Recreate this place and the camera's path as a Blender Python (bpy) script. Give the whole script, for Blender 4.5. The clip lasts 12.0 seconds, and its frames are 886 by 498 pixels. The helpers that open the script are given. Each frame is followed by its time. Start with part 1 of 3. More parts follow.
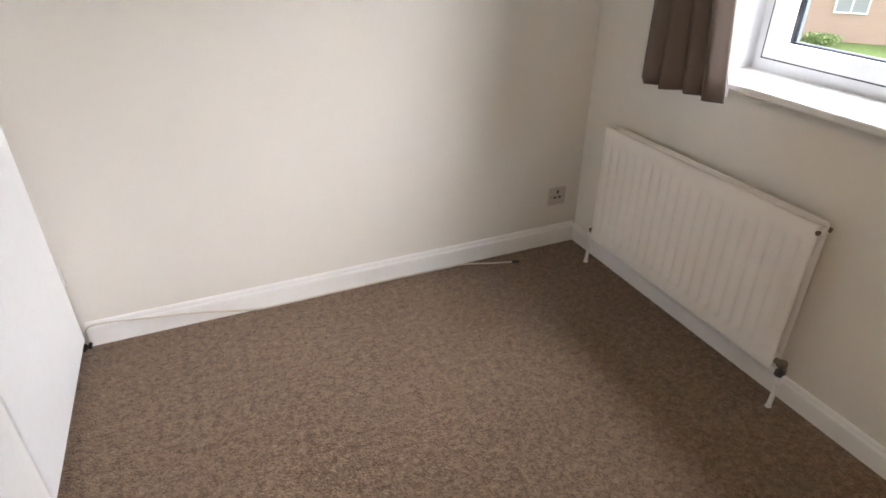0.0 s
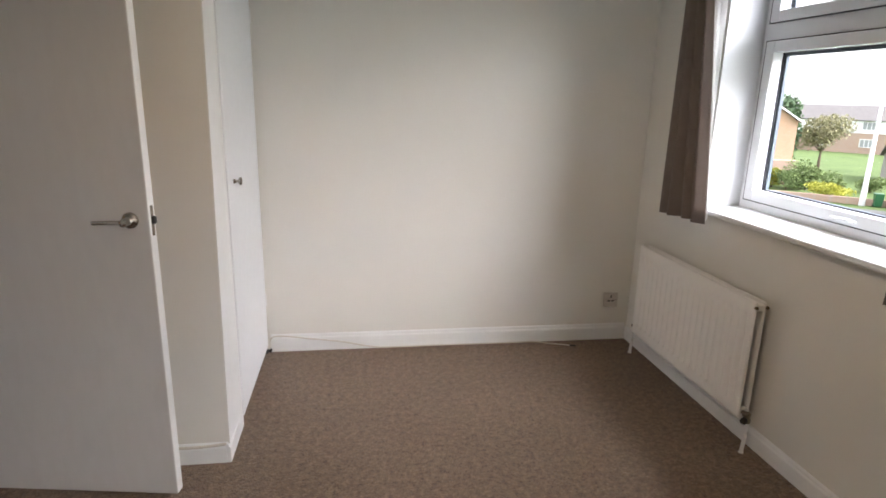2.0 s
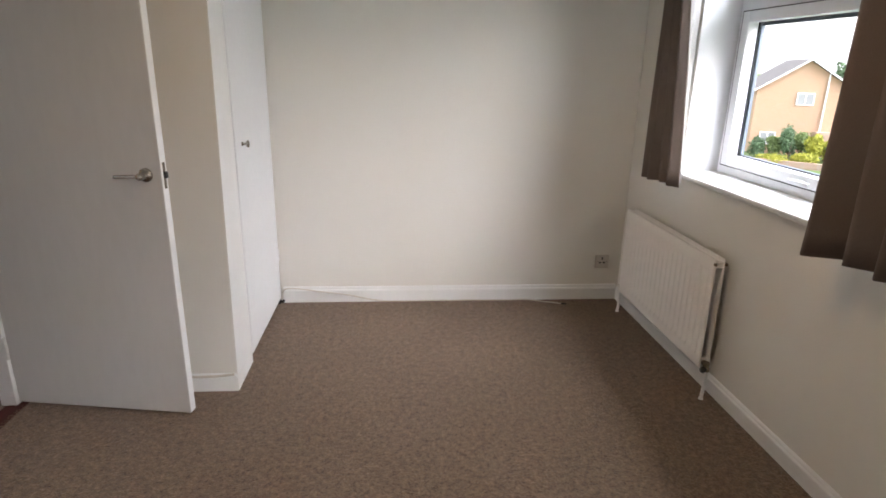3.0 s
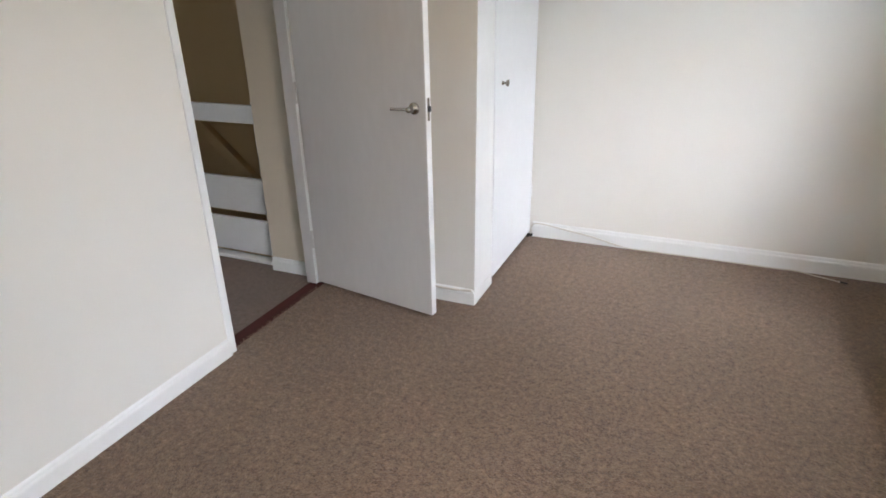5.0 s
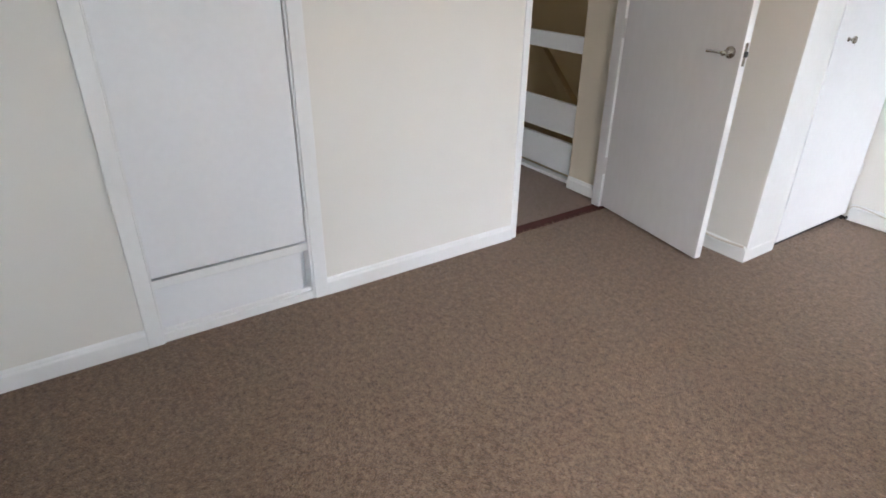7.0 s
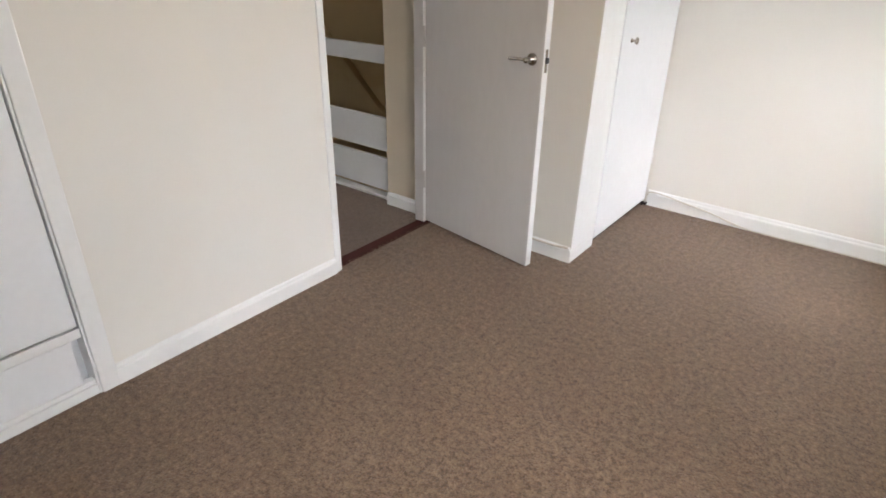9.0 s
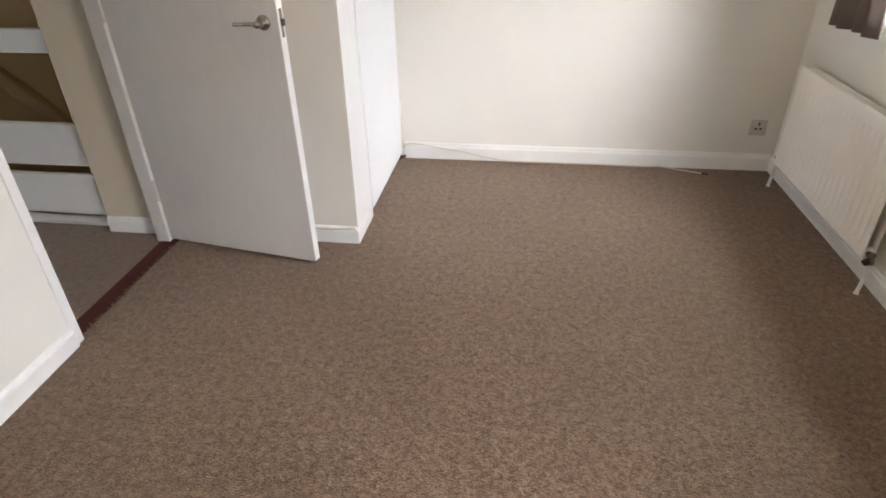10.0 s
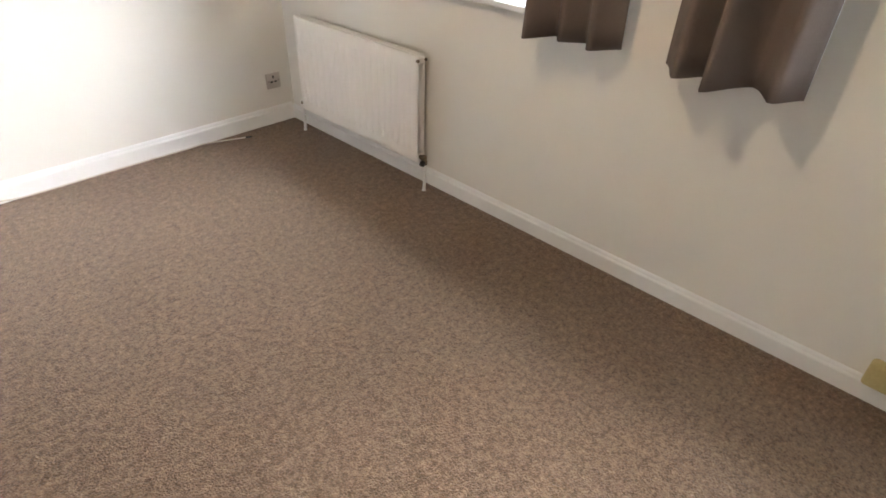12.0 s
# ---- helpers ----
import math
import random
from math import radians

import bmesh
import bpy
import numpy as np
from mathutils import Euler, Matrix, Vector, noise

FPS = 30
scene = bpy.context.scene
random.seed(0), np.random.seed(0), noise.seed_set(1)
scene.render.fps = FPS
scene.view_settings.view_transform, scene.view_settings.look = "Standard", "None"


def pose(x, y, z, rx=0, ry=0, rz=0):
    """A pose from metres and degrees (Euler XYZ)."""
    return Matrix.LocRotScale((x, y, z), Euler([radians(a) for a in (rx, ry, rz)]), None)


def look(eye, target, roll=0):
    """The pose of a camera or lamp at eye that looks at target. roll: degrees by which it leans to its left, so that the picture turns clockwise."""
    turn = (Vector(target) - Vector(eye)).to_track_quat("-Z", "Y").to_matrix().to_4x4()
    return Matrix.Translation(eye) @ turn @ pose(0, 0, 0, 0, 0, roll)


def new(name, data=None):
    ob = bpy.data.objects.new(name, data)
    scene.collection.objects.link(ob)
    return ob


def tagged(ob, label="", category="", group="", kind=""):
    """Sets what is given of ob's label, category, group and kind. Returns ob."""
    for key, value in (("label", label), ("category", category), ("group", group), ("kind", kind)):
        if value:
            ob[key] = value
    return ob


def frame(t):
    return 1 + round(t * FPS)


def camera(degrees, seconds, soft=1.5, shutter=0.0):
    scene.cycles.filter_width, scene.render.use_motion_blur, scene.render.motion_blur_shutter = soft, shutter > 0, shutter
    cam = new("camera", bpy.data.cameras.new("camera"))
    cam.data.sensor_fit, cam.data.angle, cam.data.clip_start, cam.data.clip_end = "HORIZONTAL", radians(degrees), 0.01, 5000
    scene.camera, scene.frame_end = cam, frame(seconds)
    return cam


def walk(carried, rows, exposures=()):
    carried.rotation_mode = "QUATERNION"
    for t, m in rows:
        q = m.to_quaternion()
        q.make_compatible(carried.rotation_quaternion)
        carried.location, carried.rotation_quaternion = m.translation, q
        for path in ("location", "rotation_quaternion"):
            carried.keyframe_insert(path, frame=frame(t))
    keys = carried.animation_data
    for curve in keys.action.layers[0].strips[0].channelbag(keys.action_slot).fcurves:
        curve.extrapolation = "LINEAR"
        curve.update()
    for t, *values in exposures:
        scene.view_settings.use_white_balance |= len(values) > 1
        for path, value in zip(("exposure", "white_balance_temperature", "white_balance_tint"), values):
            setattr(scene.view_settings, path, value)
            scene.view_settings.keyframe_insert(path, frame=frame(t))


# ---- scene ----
cam = camera(73.9, 12.0, 1.7)
PATH = [
    (0, (0.102, 0.026, 1.37), (0.762, 1.624, 0.365), -0.2),
    (0.5, (0.069, -0.27, 1.368), (0.462, 1.458, 0.44), 0.8),
    (1, (0.058, -0.559, 1.37), (0.422, 1.221, 0.534), 2.2),
    (1.5, (0.035, -0.803, 1.361), (0.371, 1.039, 0.659), 1.5),
    (2, (0.045, -1.019, 1.38), (0.329, 0.895, 0.873), 1.3),
    (2.5, (0.161, -1.224, 1.383), (0.257, 0.69, 0.808), 1.9),
    (2.7, (0.209, -1.28, 1.377), (0.387, 0.624, 0.79), 1.0),
    (4.3, (0.342, -1.303, 1.415), (-0.019, 0.525, 0.689), 0.2),
    (4.5, (0.389, -1.31, 1.412), (-0.073, 0.481, 0.651), -0.5),
    (5, (0.469, -1.367, 1.404), (-0.282, 0.314, 0.623), -1.3),
    (5.5, (0.577, -1.463, 1.394), (-0.46, 0.022, 0.547), -0.5),
    (6, (0.656, -1.535, 1.387), (-0.549, -0.211, 0.495), -1.1),
    (6.5, (0.796, -1.56, 1.377), (-0.584, -0.429, 0.472), 0.5),
    (6.7, (0.869, -1.581, 1.375), (-0.614, -0.597, 0.461), 0.6),
    (8.3, (0.824, -1.629, 1.375), (-0.581, -0.538, 0.461), 0.4),
    (8.5, (0.785, -1.571, 1.369), (-0.537, -0.395, 0.436), 0.5),
    (9, (0.638, -1.397, 1.395), (-0.449, 0.015, 0.487), 0.9),
    (9.5, (0.473, -1.244, 1.367), (-0.154, 0.383, 0.387), 0.2),
    (10, (0.271, -1.163, 1.372), (0.014, 0.521, 0.325), -1.3),
    (10.5, (0.156, -1.028, 1.367), (0.197, 0.664, 0.301), -0.4),
    (11, (0.045, -0.937, 1.379), (0.44, 0.67, 0.256), 0.9),
    (11.5, (-0.095, -0.904, 1.374), (0.712, 0.543, 0.252), 0.9),
    (12, (-0.123, -0.916, 1.385), (1.047, 0.235, 0.241), 1.8),
]
EXPOSURES = [(0.0, 2.30, 6350, 15), (1.0, 2.18, 6350, 15), (2.0, 2.06, 6350, 15), (2.7, 2.06, 6350, 15), (4.3, 2.38, 6050, 13), (5.5, 2.50, 5850, 12), (6.7, 2.50, 5850, 12),
             (8.3, 2.58, 6150, 13), (9.5, 2.50, 6250, 13), (10.5, 2.70, 6250, 13), (11.5, 2.86, 6200, 13), (12.0, 2.95, 6150, 12)]
walk(cam, [(t, look(eye, target, roll)) for t, eye, target, roll in PATH], EXPOSURES)

# ---- world, sun, lamp, exposure ----
world = bpy.data.worlds.new("overcast_sky")
scene.world = world
world.use_nodes = True
wn = world.node_tree.nodes
sky = wn.new("ShaderNodeTexSky")
sky.sky_type = "NISHITA"
sky.sun_disc = False
sky.sun_elevation = radians(41)
sky.sun_rotation = radians(128)
sky.dust_density = 4.0
sky.air_density = 1.0
hsv = wn.new("ShaderNodeHueSaturation")
hsv.inputs["Saturation"].default_value = 0.35
world.node_tree.links.new(sky.outputs[0], hsv.inputs["Color"])
cloud = wn.new("ShaderNodeMix")
cloud.data_type, cloud.blend_type = "RGBA", "ADD"
cloud.inputs[0].default_value = 1.0
cloud.inputs[7].default_value = (3.2, 3.25, 3.3, 1)
world.node_tree.links.new(hsv.outputs[0], cloud.inputs[6])
world.node_tree.links.new(cloud.outputs[2], wn["Background"].inputs[0])
wn["Background"].inputs[1].default_value = 0.115

sun_data = bpy.data.lights.new("sun", "SUN")
sun_data.energy, sun_data.angle, sun_data.color = 1.4, radians(58), (0.98, 0.98, 1.0)
sun = new("sun", sun_data)
sun.matrix_world = look((30.0, -23.5, 33.0), (0, 0, 0))

bulb_data = bpy.data.lights.new("bulb_light", "POINT")
bulb_data.energy, bulb_data.shadow_soft_size, bulb_data.color = 3.9, 0.045, (1.0, 0.73, 0.46)
bulb_light = new("bulb_light", bulb_data)
bulb_light.location = (0.34, -0.05, 2.06)

for wy, wz, wh, watts in ((-1.46, 1.80, 0.45, 3.6), (0.865, 1.85, 0.30, 2.8)):
    sky_data = bpy.data.lights.new("window_daylight", "AREA")
    sky_data.shape, sky_data.size, sky_data.size_y = "RECTANGLE", 1.08, wh
    sky_data.energy, sky_data.color, sky_data.spread = watts, (0.85, 0.94, 1.0), radians(140)
    daylight = new("window_daylight", sky_data)
    daylight.matrix_world = look((2.0, wy, wz), (1.5, wy - (0.15 if wy < 0 else 0), wz - 0.87))

# Fill lamp added to brighten the landing; no source is known there.
hall_data = bpy.data.lights.new("landing_fill", "AREA")
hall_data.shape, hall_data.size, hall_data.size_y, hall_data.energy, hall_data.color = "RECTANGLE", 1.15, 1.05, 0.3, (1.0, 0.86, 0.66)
hall_light = new("landing_fill", hall_data)
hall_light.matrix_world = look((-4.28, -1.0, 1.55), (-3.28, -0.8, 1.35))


# ---- materials ----


def material(name, colour, rough=0.6, metal=0.0, second=None, scale=3.0, fine=60.0, bump=0.1, spread=0.5, stretch=(1, 1, 1), depth=0.002):
    """A surface with a slow change between two colours and a fine relief."""
    m = bpy.data.materials.new(name)
    m.use_nodes = True
    n, l = m.node_tree.nodes, m.node_tree.links
    b = n["Principled BSDF"]
    b.inputs["Roughness"].default_value, b.inputs["Metallic"].default_value = rough, metal
    second = second or tuple(c * 0.94 for c in colour)
    co = n.new("ShaderNodeTexCoord")
    mp = n.new("ShaderNodeMapping")
    mp.inputs["Scale"].default_value = stretch
    l.new(co.outputs["Object"], mp.inputs[0])
    big, small = n.new("ShaderNodeTexNoise"), n.new("ShaderNodeTexNoise")
    big.inputs["Scale"].default_value, small.inputs["Scale"].default_value = scale, fine
    big.inputs["Detail"].default_value = small.inputs["Detail"].default_value = 4
    for t in (big, small):
        l.new(mp.outputs[0], t.inputs["Vector"])
    add = n.new("ShaderNodeMix")
    add.data_type = "FLOAT"
    add.inputs[0].default_value = spread
    l.new(big.outputs[0], add.inputs[2])
    l.new(small.outputs[0], add.inputs[3])
    ramp = n.new("ShaderNodeValToRGB")
    ramp.color_ramp.elements[0].position, ramp.color_ramp.elements[1].position = 0.36, 0.64
    ramp.color_ramp.elements[0].color, ramp.color_ramp.elements[1].color = (*second, 1), (*colour, 1)
    l.new(add.outputs[0], ramp.inputs[0])
    l.new(ramp.outputs[0], b.inputs["Base Color"])
    if bump:
        bp = n.new("ShaderNodeBump")
        bp.inputs["Strength"].default_value, bp.inputs["Distance"].default_value = bump, depth
        l.new(small.outputs[0], bp.inputs["Height"])
        l.new(bp.outputs[0], b.inputs["Normal"])
    return m


def carpet_material(name, light, mid, dark):
    """Short loop pile: speckled yarn, worn and brushed patches, nubbly relief."""
    m = bpy.data.materials.new(name)
    m.use_nodes = True
    n, l = m.node_tree.nodes, m.node_tree.links
    b = n["Principled BSDF"]
    b.inputs["Roughness"].default_value = 0.95
    b.inputs["Specular IOR Level"].default_value = 0.1
    b.inputs["Sheen Weight"].default_value = 0.15
    b.inputs["Sheen Roughness"].default_value = 0.6
    co = n.new("ShaderNodeTexCoord")
    yarn, tuft, fleck, patch = (n.new("ShaderNodeTexNoise") for _ in range(4))
    loops = n.new("ShaderNodeTexVoronoi")
    for t, s, d in ((yarn, 185, 3), (tuft, 80, 3), (fleck, 36, 3), (patch, 1.6, 4)):
        t.inputs["Scale"].default_value, t.inputs["Detail"].default_value = s, d
        l.new(co.outputs["Object"], t.inputs["Vector"])
    loops.inputs["Scale"].default_value = 190
    l.new(co.outputs["Object"], loops.inputs["Vector"])
    ramp = n.new("ShaderNodeValToRGB")
    e = ramp.color_ramp.elements
    e[0].position, e[0].color = 0.385, (*dark, 1)
    e[1].position, e[1].color = 0.635, (*light, 1)
    e.new(0.5).color = (*mid, 1)
    s1, s2 = n.new("ShaderNodeMix"), n.new("ShaderNodeMix")
    for s in (s1, s2):
        s.data_type = "FLOAT"
    s1.inputs[0].default_value, s2.inputs[0].default_value = 0.5, 0.27
    l.new(yarn.outputs[0], s1.inputs[2])
    l.new(tuft.outputs[0], s1.inputs[3])
    l.new(s1.outputs[0], s2.inputs[2])
    l.new(fleck.outputs[0], s2.inputs[3])
    l.new(s2.outputs[0], ramp.inputs[0])
    worn = n.new("ShaderNodeMix")
    worn.data_type, worn.blend_type = "RGBA", "MULTIPLY"
    pr = n.new("ShaderNodeValToRGB")
    pr.color_ramp.elements[0].position, pr.color_ramp.elements[1].position = 0.3, 0.7
    pr.color_ramp.elements[0].color, pr.color_ramp.elements[1].color = (0.86, 0.85, 0.84, 1), (1, 1, 1, 1)
    l.new(patch.outputs[0], pr.inputs[0])
    worn.inputs[0].default_value = 1.0
    l.new(ramp.outputs[0], worn.inputs[6])
    l.new(pr.outputs[0], worn.inputs[7])
    l.new(worn.outputs[2], b.inputs["Base Color"])
    hmix = n.new("ShaderNodeMath")
    hmix.operation = "ADD"
    l.new(loops.outputs["Distance"], hmix.inputs[0])
    l.new(s1.outputs[0], hmix.inputs[1])
    bp = n.new("ShaderNodeBump")
    bp.inputs["Strength"].default_value, bp.inputs["Distance"].default_value = 0.7, 0.006
    l.new(hmix.outputs[0], bp.inputs["Height"])
    l.new(bp.outputs[0], b.inputs["Normal"])
    return m


def glass_material():
    m = bpy.data.materials.new("window_glass")
    m.use_nodes = True
    b = m.node_tree.nodes["Principled BSDF"]
    b.inputs["Base Color"].default_value = (0.97, 0.985, 0.98, 1)
    b.inputs["Roughness"].default_value = 0.0
    b.inputs["Transmission Weight"].default_value = 1.0
    b.inputs["IOR"].default_value = 1.02
    return m


def brick_material(name, a, b2, mortar):
    m = bpy.data.materials.new(name)
    m.use_nodes = True
    n, l = m.node_tree.nodes, m.node_tree.links
    b = n["Principled BSDF"]
    b.inputs["Roughness"].default_value = 0.9
    co = n.new("ShaderNodeTexCoord")
    sep, comb, ad = n.new("ShaderNodeSeparateXYZ"), n.new("ShaderNodeCombineXYZ"), n.new("ShaderNodeMath")
    l.new(co.outputs["Object"], sep.inputs[0])
    l.new(sep.outputs[0], ad.inputs[0])
    l.new(sep.outputs[1], ad.inputs[1])
    l.new(ad.outputs[0], comb.inputs[0])
    l.new(sep.outputs[2], comb.inputs[1])
    br = n.new("ShaderNodeTexBrick")
    br.inputs["Color1"].default_value, br.inputs["Color2"].default_value, br.inputs["Mortar"].default_value = (*a, 1), (*b2, 1), (*mortar, 1)
    br.inputs["Scale"].default_value, br.inputs["Brick Width"].default_value, br.inputs["Row Height"].default_value = 1, 0.225, 0.075
    br.inputs["Mortar Size"].default_value = 0.01
    l.new(comb.outputs[0], br.inputs["Vector"])
    l.new(br.outputs[0], b.inputs["Base Color"])
    return m


WALL = material("magnolia_emulsion", (0.77, 0.742, 0.686), 0.85, second=(0.745, 0.717, 0.661), scale=1.6, fine=180, bump=0.12, spread=0.3, depth=0.001)
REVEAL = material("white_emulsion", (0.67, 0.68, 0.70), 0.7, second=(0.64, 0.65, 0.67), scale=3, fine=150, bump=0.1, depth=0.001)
CEIL = material("ceiling_white", (0.74, 0.72, 0.69), 0.9, scale=2, fine=120)
TRIM = material("white_gloss_paint", (0.82, 0.815, 0.80), 0.32, second=(0.78, 0.775, 0.755), scale=4, fine=40, bump=0.08, spread=0.4)
# Off-white door paint, greyed further for the shade on sides turned from windows.
DOORP = material("satin_door_greyed", (0.585, 0.56, 0.54), 0.42, second=(0.555, 0.53, 0.51), scale=2.5, fine=30, bump=0.05, stretch=(1, 1, 0.3))
CUPP = material("white_cupboard_paint", (0.80, 0.80, 0.805), 0.4, second=(0.77, 0.77, 0.775), scale=2.5, fine=35, bump=0.06)
UPVC = material("white_upvc", (0.70, 0.715, 0.74), 0.25, second=(0.68, 0.695, 0.72), scale=2, fine=20, bump=0.0)
# Slate grey of the spacer, with the frame return's shade in the colour.
SPACER_SHADE = material("spacer_shade_grey", (0.17, 0.20, 0.25), 0.5, scale=6, fine=60, bump=0.0)
GASKET_GAP = material("gasket_and_gap_shade", (0.03, 0.03, 0.035), 0.7)
RADP = material("radiator_enamel", (0.85, 0.82, 0.78), 0.35, second=(0.83, 0.80, 0.76), scale=5, fine=50, bump=0.04)
CARPET = carpet_material("brown_loop_carpet", (0.302, 0.203, 0.133), (0.188, 0.122, 0.078), (0.100, 0.063, 0.039))
CARPET2 = carpet_material("landing_carpet", (0.27, 0.195, 0.148), (0.205, 0.146, 0.110), (0.145, 0.102, 0.076))
REDWOOD = material("dark_red_wood", (0.075, 0.010, 0.004), 0.85, second=(0.045, 0.007, 0.003), scale=6, fine=50, bump=0.2, stretch=(4, 0.4, 1))
STEEL = material("brushed_nickel", (0.42, 0.39, 0.345), 0.22, 1.0, scale=20, fine=200, bump=0.03)
BRASS = material("dull_brass", (0.30, 0.25, 0.17), 0.4, 1.0, second=(0.16, 0.13, 0.1), scale=40, fine=200)
DARK = material("black_plastic", (0.02, 0.02, 0.02), 0.5)
CLOTH = material("taupe_curtain_cloth", (0.175, 0.135, 0.115), 0.85, second=(0.145, 0.112, 0.096), scale=4, fine=400, bump=0.35, spread=0.5, stretch=(1, 1, 0.5))
LINING = material("pale_curtain_lining", (0.7, 0.69, 0.68), 0.9, scale=5, fine=300, bump=0.2)
SHADE = material("shade_cloth", (0.34, 0.28, 0.22), 0.9, second=(0.30, 0.245, 0.19), scale=6, fine=300, bump=0.2)
PLASTIC = material("white_plastic", (0.56, 0.51, 0.46), 0.35, scale=8, fine=60, bump=0.0)
CREAMP = material("aged_cream_plastic", (0.50, 0.42, 0.20), 0.4, second=(0.44, 0.36, 0.16), scale=20, fine=100)
CABLE = material("cream_cable", (0.62, 0.56, 0.48), 0.45, scale=10, fine=100, bump=0.0)
# Near-black painted as the shade of gaps and hollows; also the dust clump.
DUST_AND_SHADE = material("dust_and_gap_shade", (0.02, 0.016, 0.013), 0.9, scale=10, fine=80)
BUFF = material("pale_buff_emulsion", (0.66, 0.575, 0.45), 0.85, second=(0.63, 0.545, 0.425), scale=2, fine=160)
TAN = material("stairwell_emulsion", (0.62, 0.45, 0.245), 0.85, second=(0.59, 0.425, 0.23), scale=2, fine=160)
GLASS = glass_material()


# ---- building helpers ----
PLACE = {}


def thing(name, x, y, z, label, category, group="", kind="", turn=0.0):
    ob = new(name)
    ob.empty_display_size = 0.1
    ob.matrix_world = PLACE[ob] = pose(x, y, z, 0, 0, turn)
    return tagged(ob, label, category, group, kind)


def mesh_object(name, bm, mat, smooth=False):
    bmesh.ops.recalc_face_normals(bm, faces=bm.faces)
    me = bpy.data.meshes.new(name)
    bm.to_mesh(me)
    bm.free()
    for p in me.polygons:
        p.use_smooth = smooth
    for one in mat if isinstance(mat, (list, tuple)) else (mat,):
        me.materials.append(one)
    return new(name, me)


def part(name, bm, mat, parent, label="", local=False, smooth=False):
    """Links a bmesh as one mesh under a thing or a part; built in world metres unless local."""
    if not local:
        bm.transform(PLACE[parent].inverted())
    ob = mesh_object(name, bm, mat, smooth)
    ob.parent = parent
    PLACE[ob] = PLACE[parent]
    return tagged(ob, label)


def setting(name, bm, mat, label="", category="", smooth=False):
    ob = mesh_object(name, bm, mat, smooth)
    PLACE[ob] = Matrix()
    return tagged(ob, label, category or name.split("_")[0], kind="structure")


def add_box(bm, x0, x1, y0, y1, z0, z1, bevel=0.0, seg=2):
    vs = bmesh.ops.create_cube(bm, size=1.0)["verts"]
    for v in vs:
        v.co = Vector((x0 + (v.co.x + 0.5) * (x1 - x0), y0 + (v.co.y + 0.5) * (y1 - y0), z0 + (v.co.z + 0.5) * (z1 - z0)))
    if bevel:
        es = list({e for v in vs for e in v.link_edges})
        bmesh.ops.bevel(bm, geom=es, offset=bevel, segments=seg, profile=0.5, affect="EDGES")
    return bm


def box(*a, bevel=0.0, seg=2):
    return add_box(bmesh.new(), *a, bevel=bevel, seg=seg)


def add_rod(bm, a, b, r0, r1=None, n=16, caps=True):
    a, b = Vector(a), Vector(b)
    d = b - a
    m = Matrix.Translation((a + b) / 2) @ d.to_track_quat("Z", "Y").to_matrix().to_4x4()
    bmesh.ops.create_cone(bm, cap_ends=caps, segments=n, radius1=r0, radius2=r0 if r1 is None else r1, depth=d.length, matrix=m)
    return bm


def rod(*a, **k):
    return add_rod(bmesh.new(), *a, **k)


def lathe(profile, axis_point, axis_dir, n=24):
    """Spin a profile of (radius, along) about an axis."""
    bm = bmesh.new()
    q = Matrix.Translation(axis_point) @ Vector(axis_dir).to_track_quat("Z", "Y").to_matrix().to_4x4()
    rings = []
    for r, h in profile:
        rings.append([bm.verts.new(q @ Vector((r * math.cos(2 * math.pi * i / n), r * math.sin(2 * math.pi * i / n), h))) for i in range(n)])
    for a, b in zip(rings, rings[1:]):
        for i in range(n):
            bm.faces.new((a[i], a[(i + 1) % n], b[(i + 1) % n], b[i]))
    bm.faces.new(rings[0])
    bm.faces.new(rings[-1])
    return bm


def tube(points, r, n=8, smooth_steps=6):
    """A round cable through points, rounded at the bends."""
    pts = [Vector(p) for p in points]
    fine = []
    for i in range(len(pts) - 1):
        p0, p1, p2, p3 = pts[max(i - 1, 0)], pts[i], pts[i + 1], pts[min(i + 2, len(pts) - 1)]
        for s in range(smooth_steps):
            t = s / smooth_steps
            fine.append(0.5 * (2 * p1 + (p2 - p0) * t + (2 * p0 - 5 * p1 + 4 * p2 - p3) * t * t + (3 * p1 - p0 - 3 * p2 + p3) * t ** 3))
    fine.append(pts[-1])
    bm = bmesh.new()
    rings = []
    for i, p in enumerate(fine):
        d = (fine[min(i + 1, len(fine) - 1)] - fine[max(i - 1, 0)]).normalized()
        q = d.to_track_quat("Z", "Y").to_matrix()
        rings.append([bm.verts.new(p + q @ Vector((r * math.cos(2 * math.pi * k / n), r * math.sin(2 * math.pi * k / n), 0))) for k in range(n)])
    for a, b in zip(rings, rings[1:]):
        for k in range(n):
            bm.faces.new((a[k], a[(k + 1) % n], b[(k + 1) % n], b[k]))
    bm.faces.new(rings[0])
    bm.faces.new(rings[-1])
    return bm


def wall_along_y(x0, x1, y0, y1, z0, z1, holes=()):
    """A wall between x0 and x1 with holes (ya, yb, za, zb), as one closed set of blocks."""
    bm = bmesh.new()
    cuts = sorted({y0, y1, *(h[0] for h in holes), *(h[1] for h in holes)})
    for a, b in zip(cuts, cuts[1:]):
        gap = [h for h in holes if h[0] <= a + 1e-6 and h[1] >= b - 1e-6]
        if not gap:
            add_box(bm, x0, x1, a, b, z0, z1)
        for h in gap:
            if h[2] > z0 + 1e-6:
                add_box(bm, x0, x1, a, b, z0, h[2])
            if h[3] < z1 - 1e-6:
                add_box(bm, x0, x1, a, b, h[3], z1)
    return bm


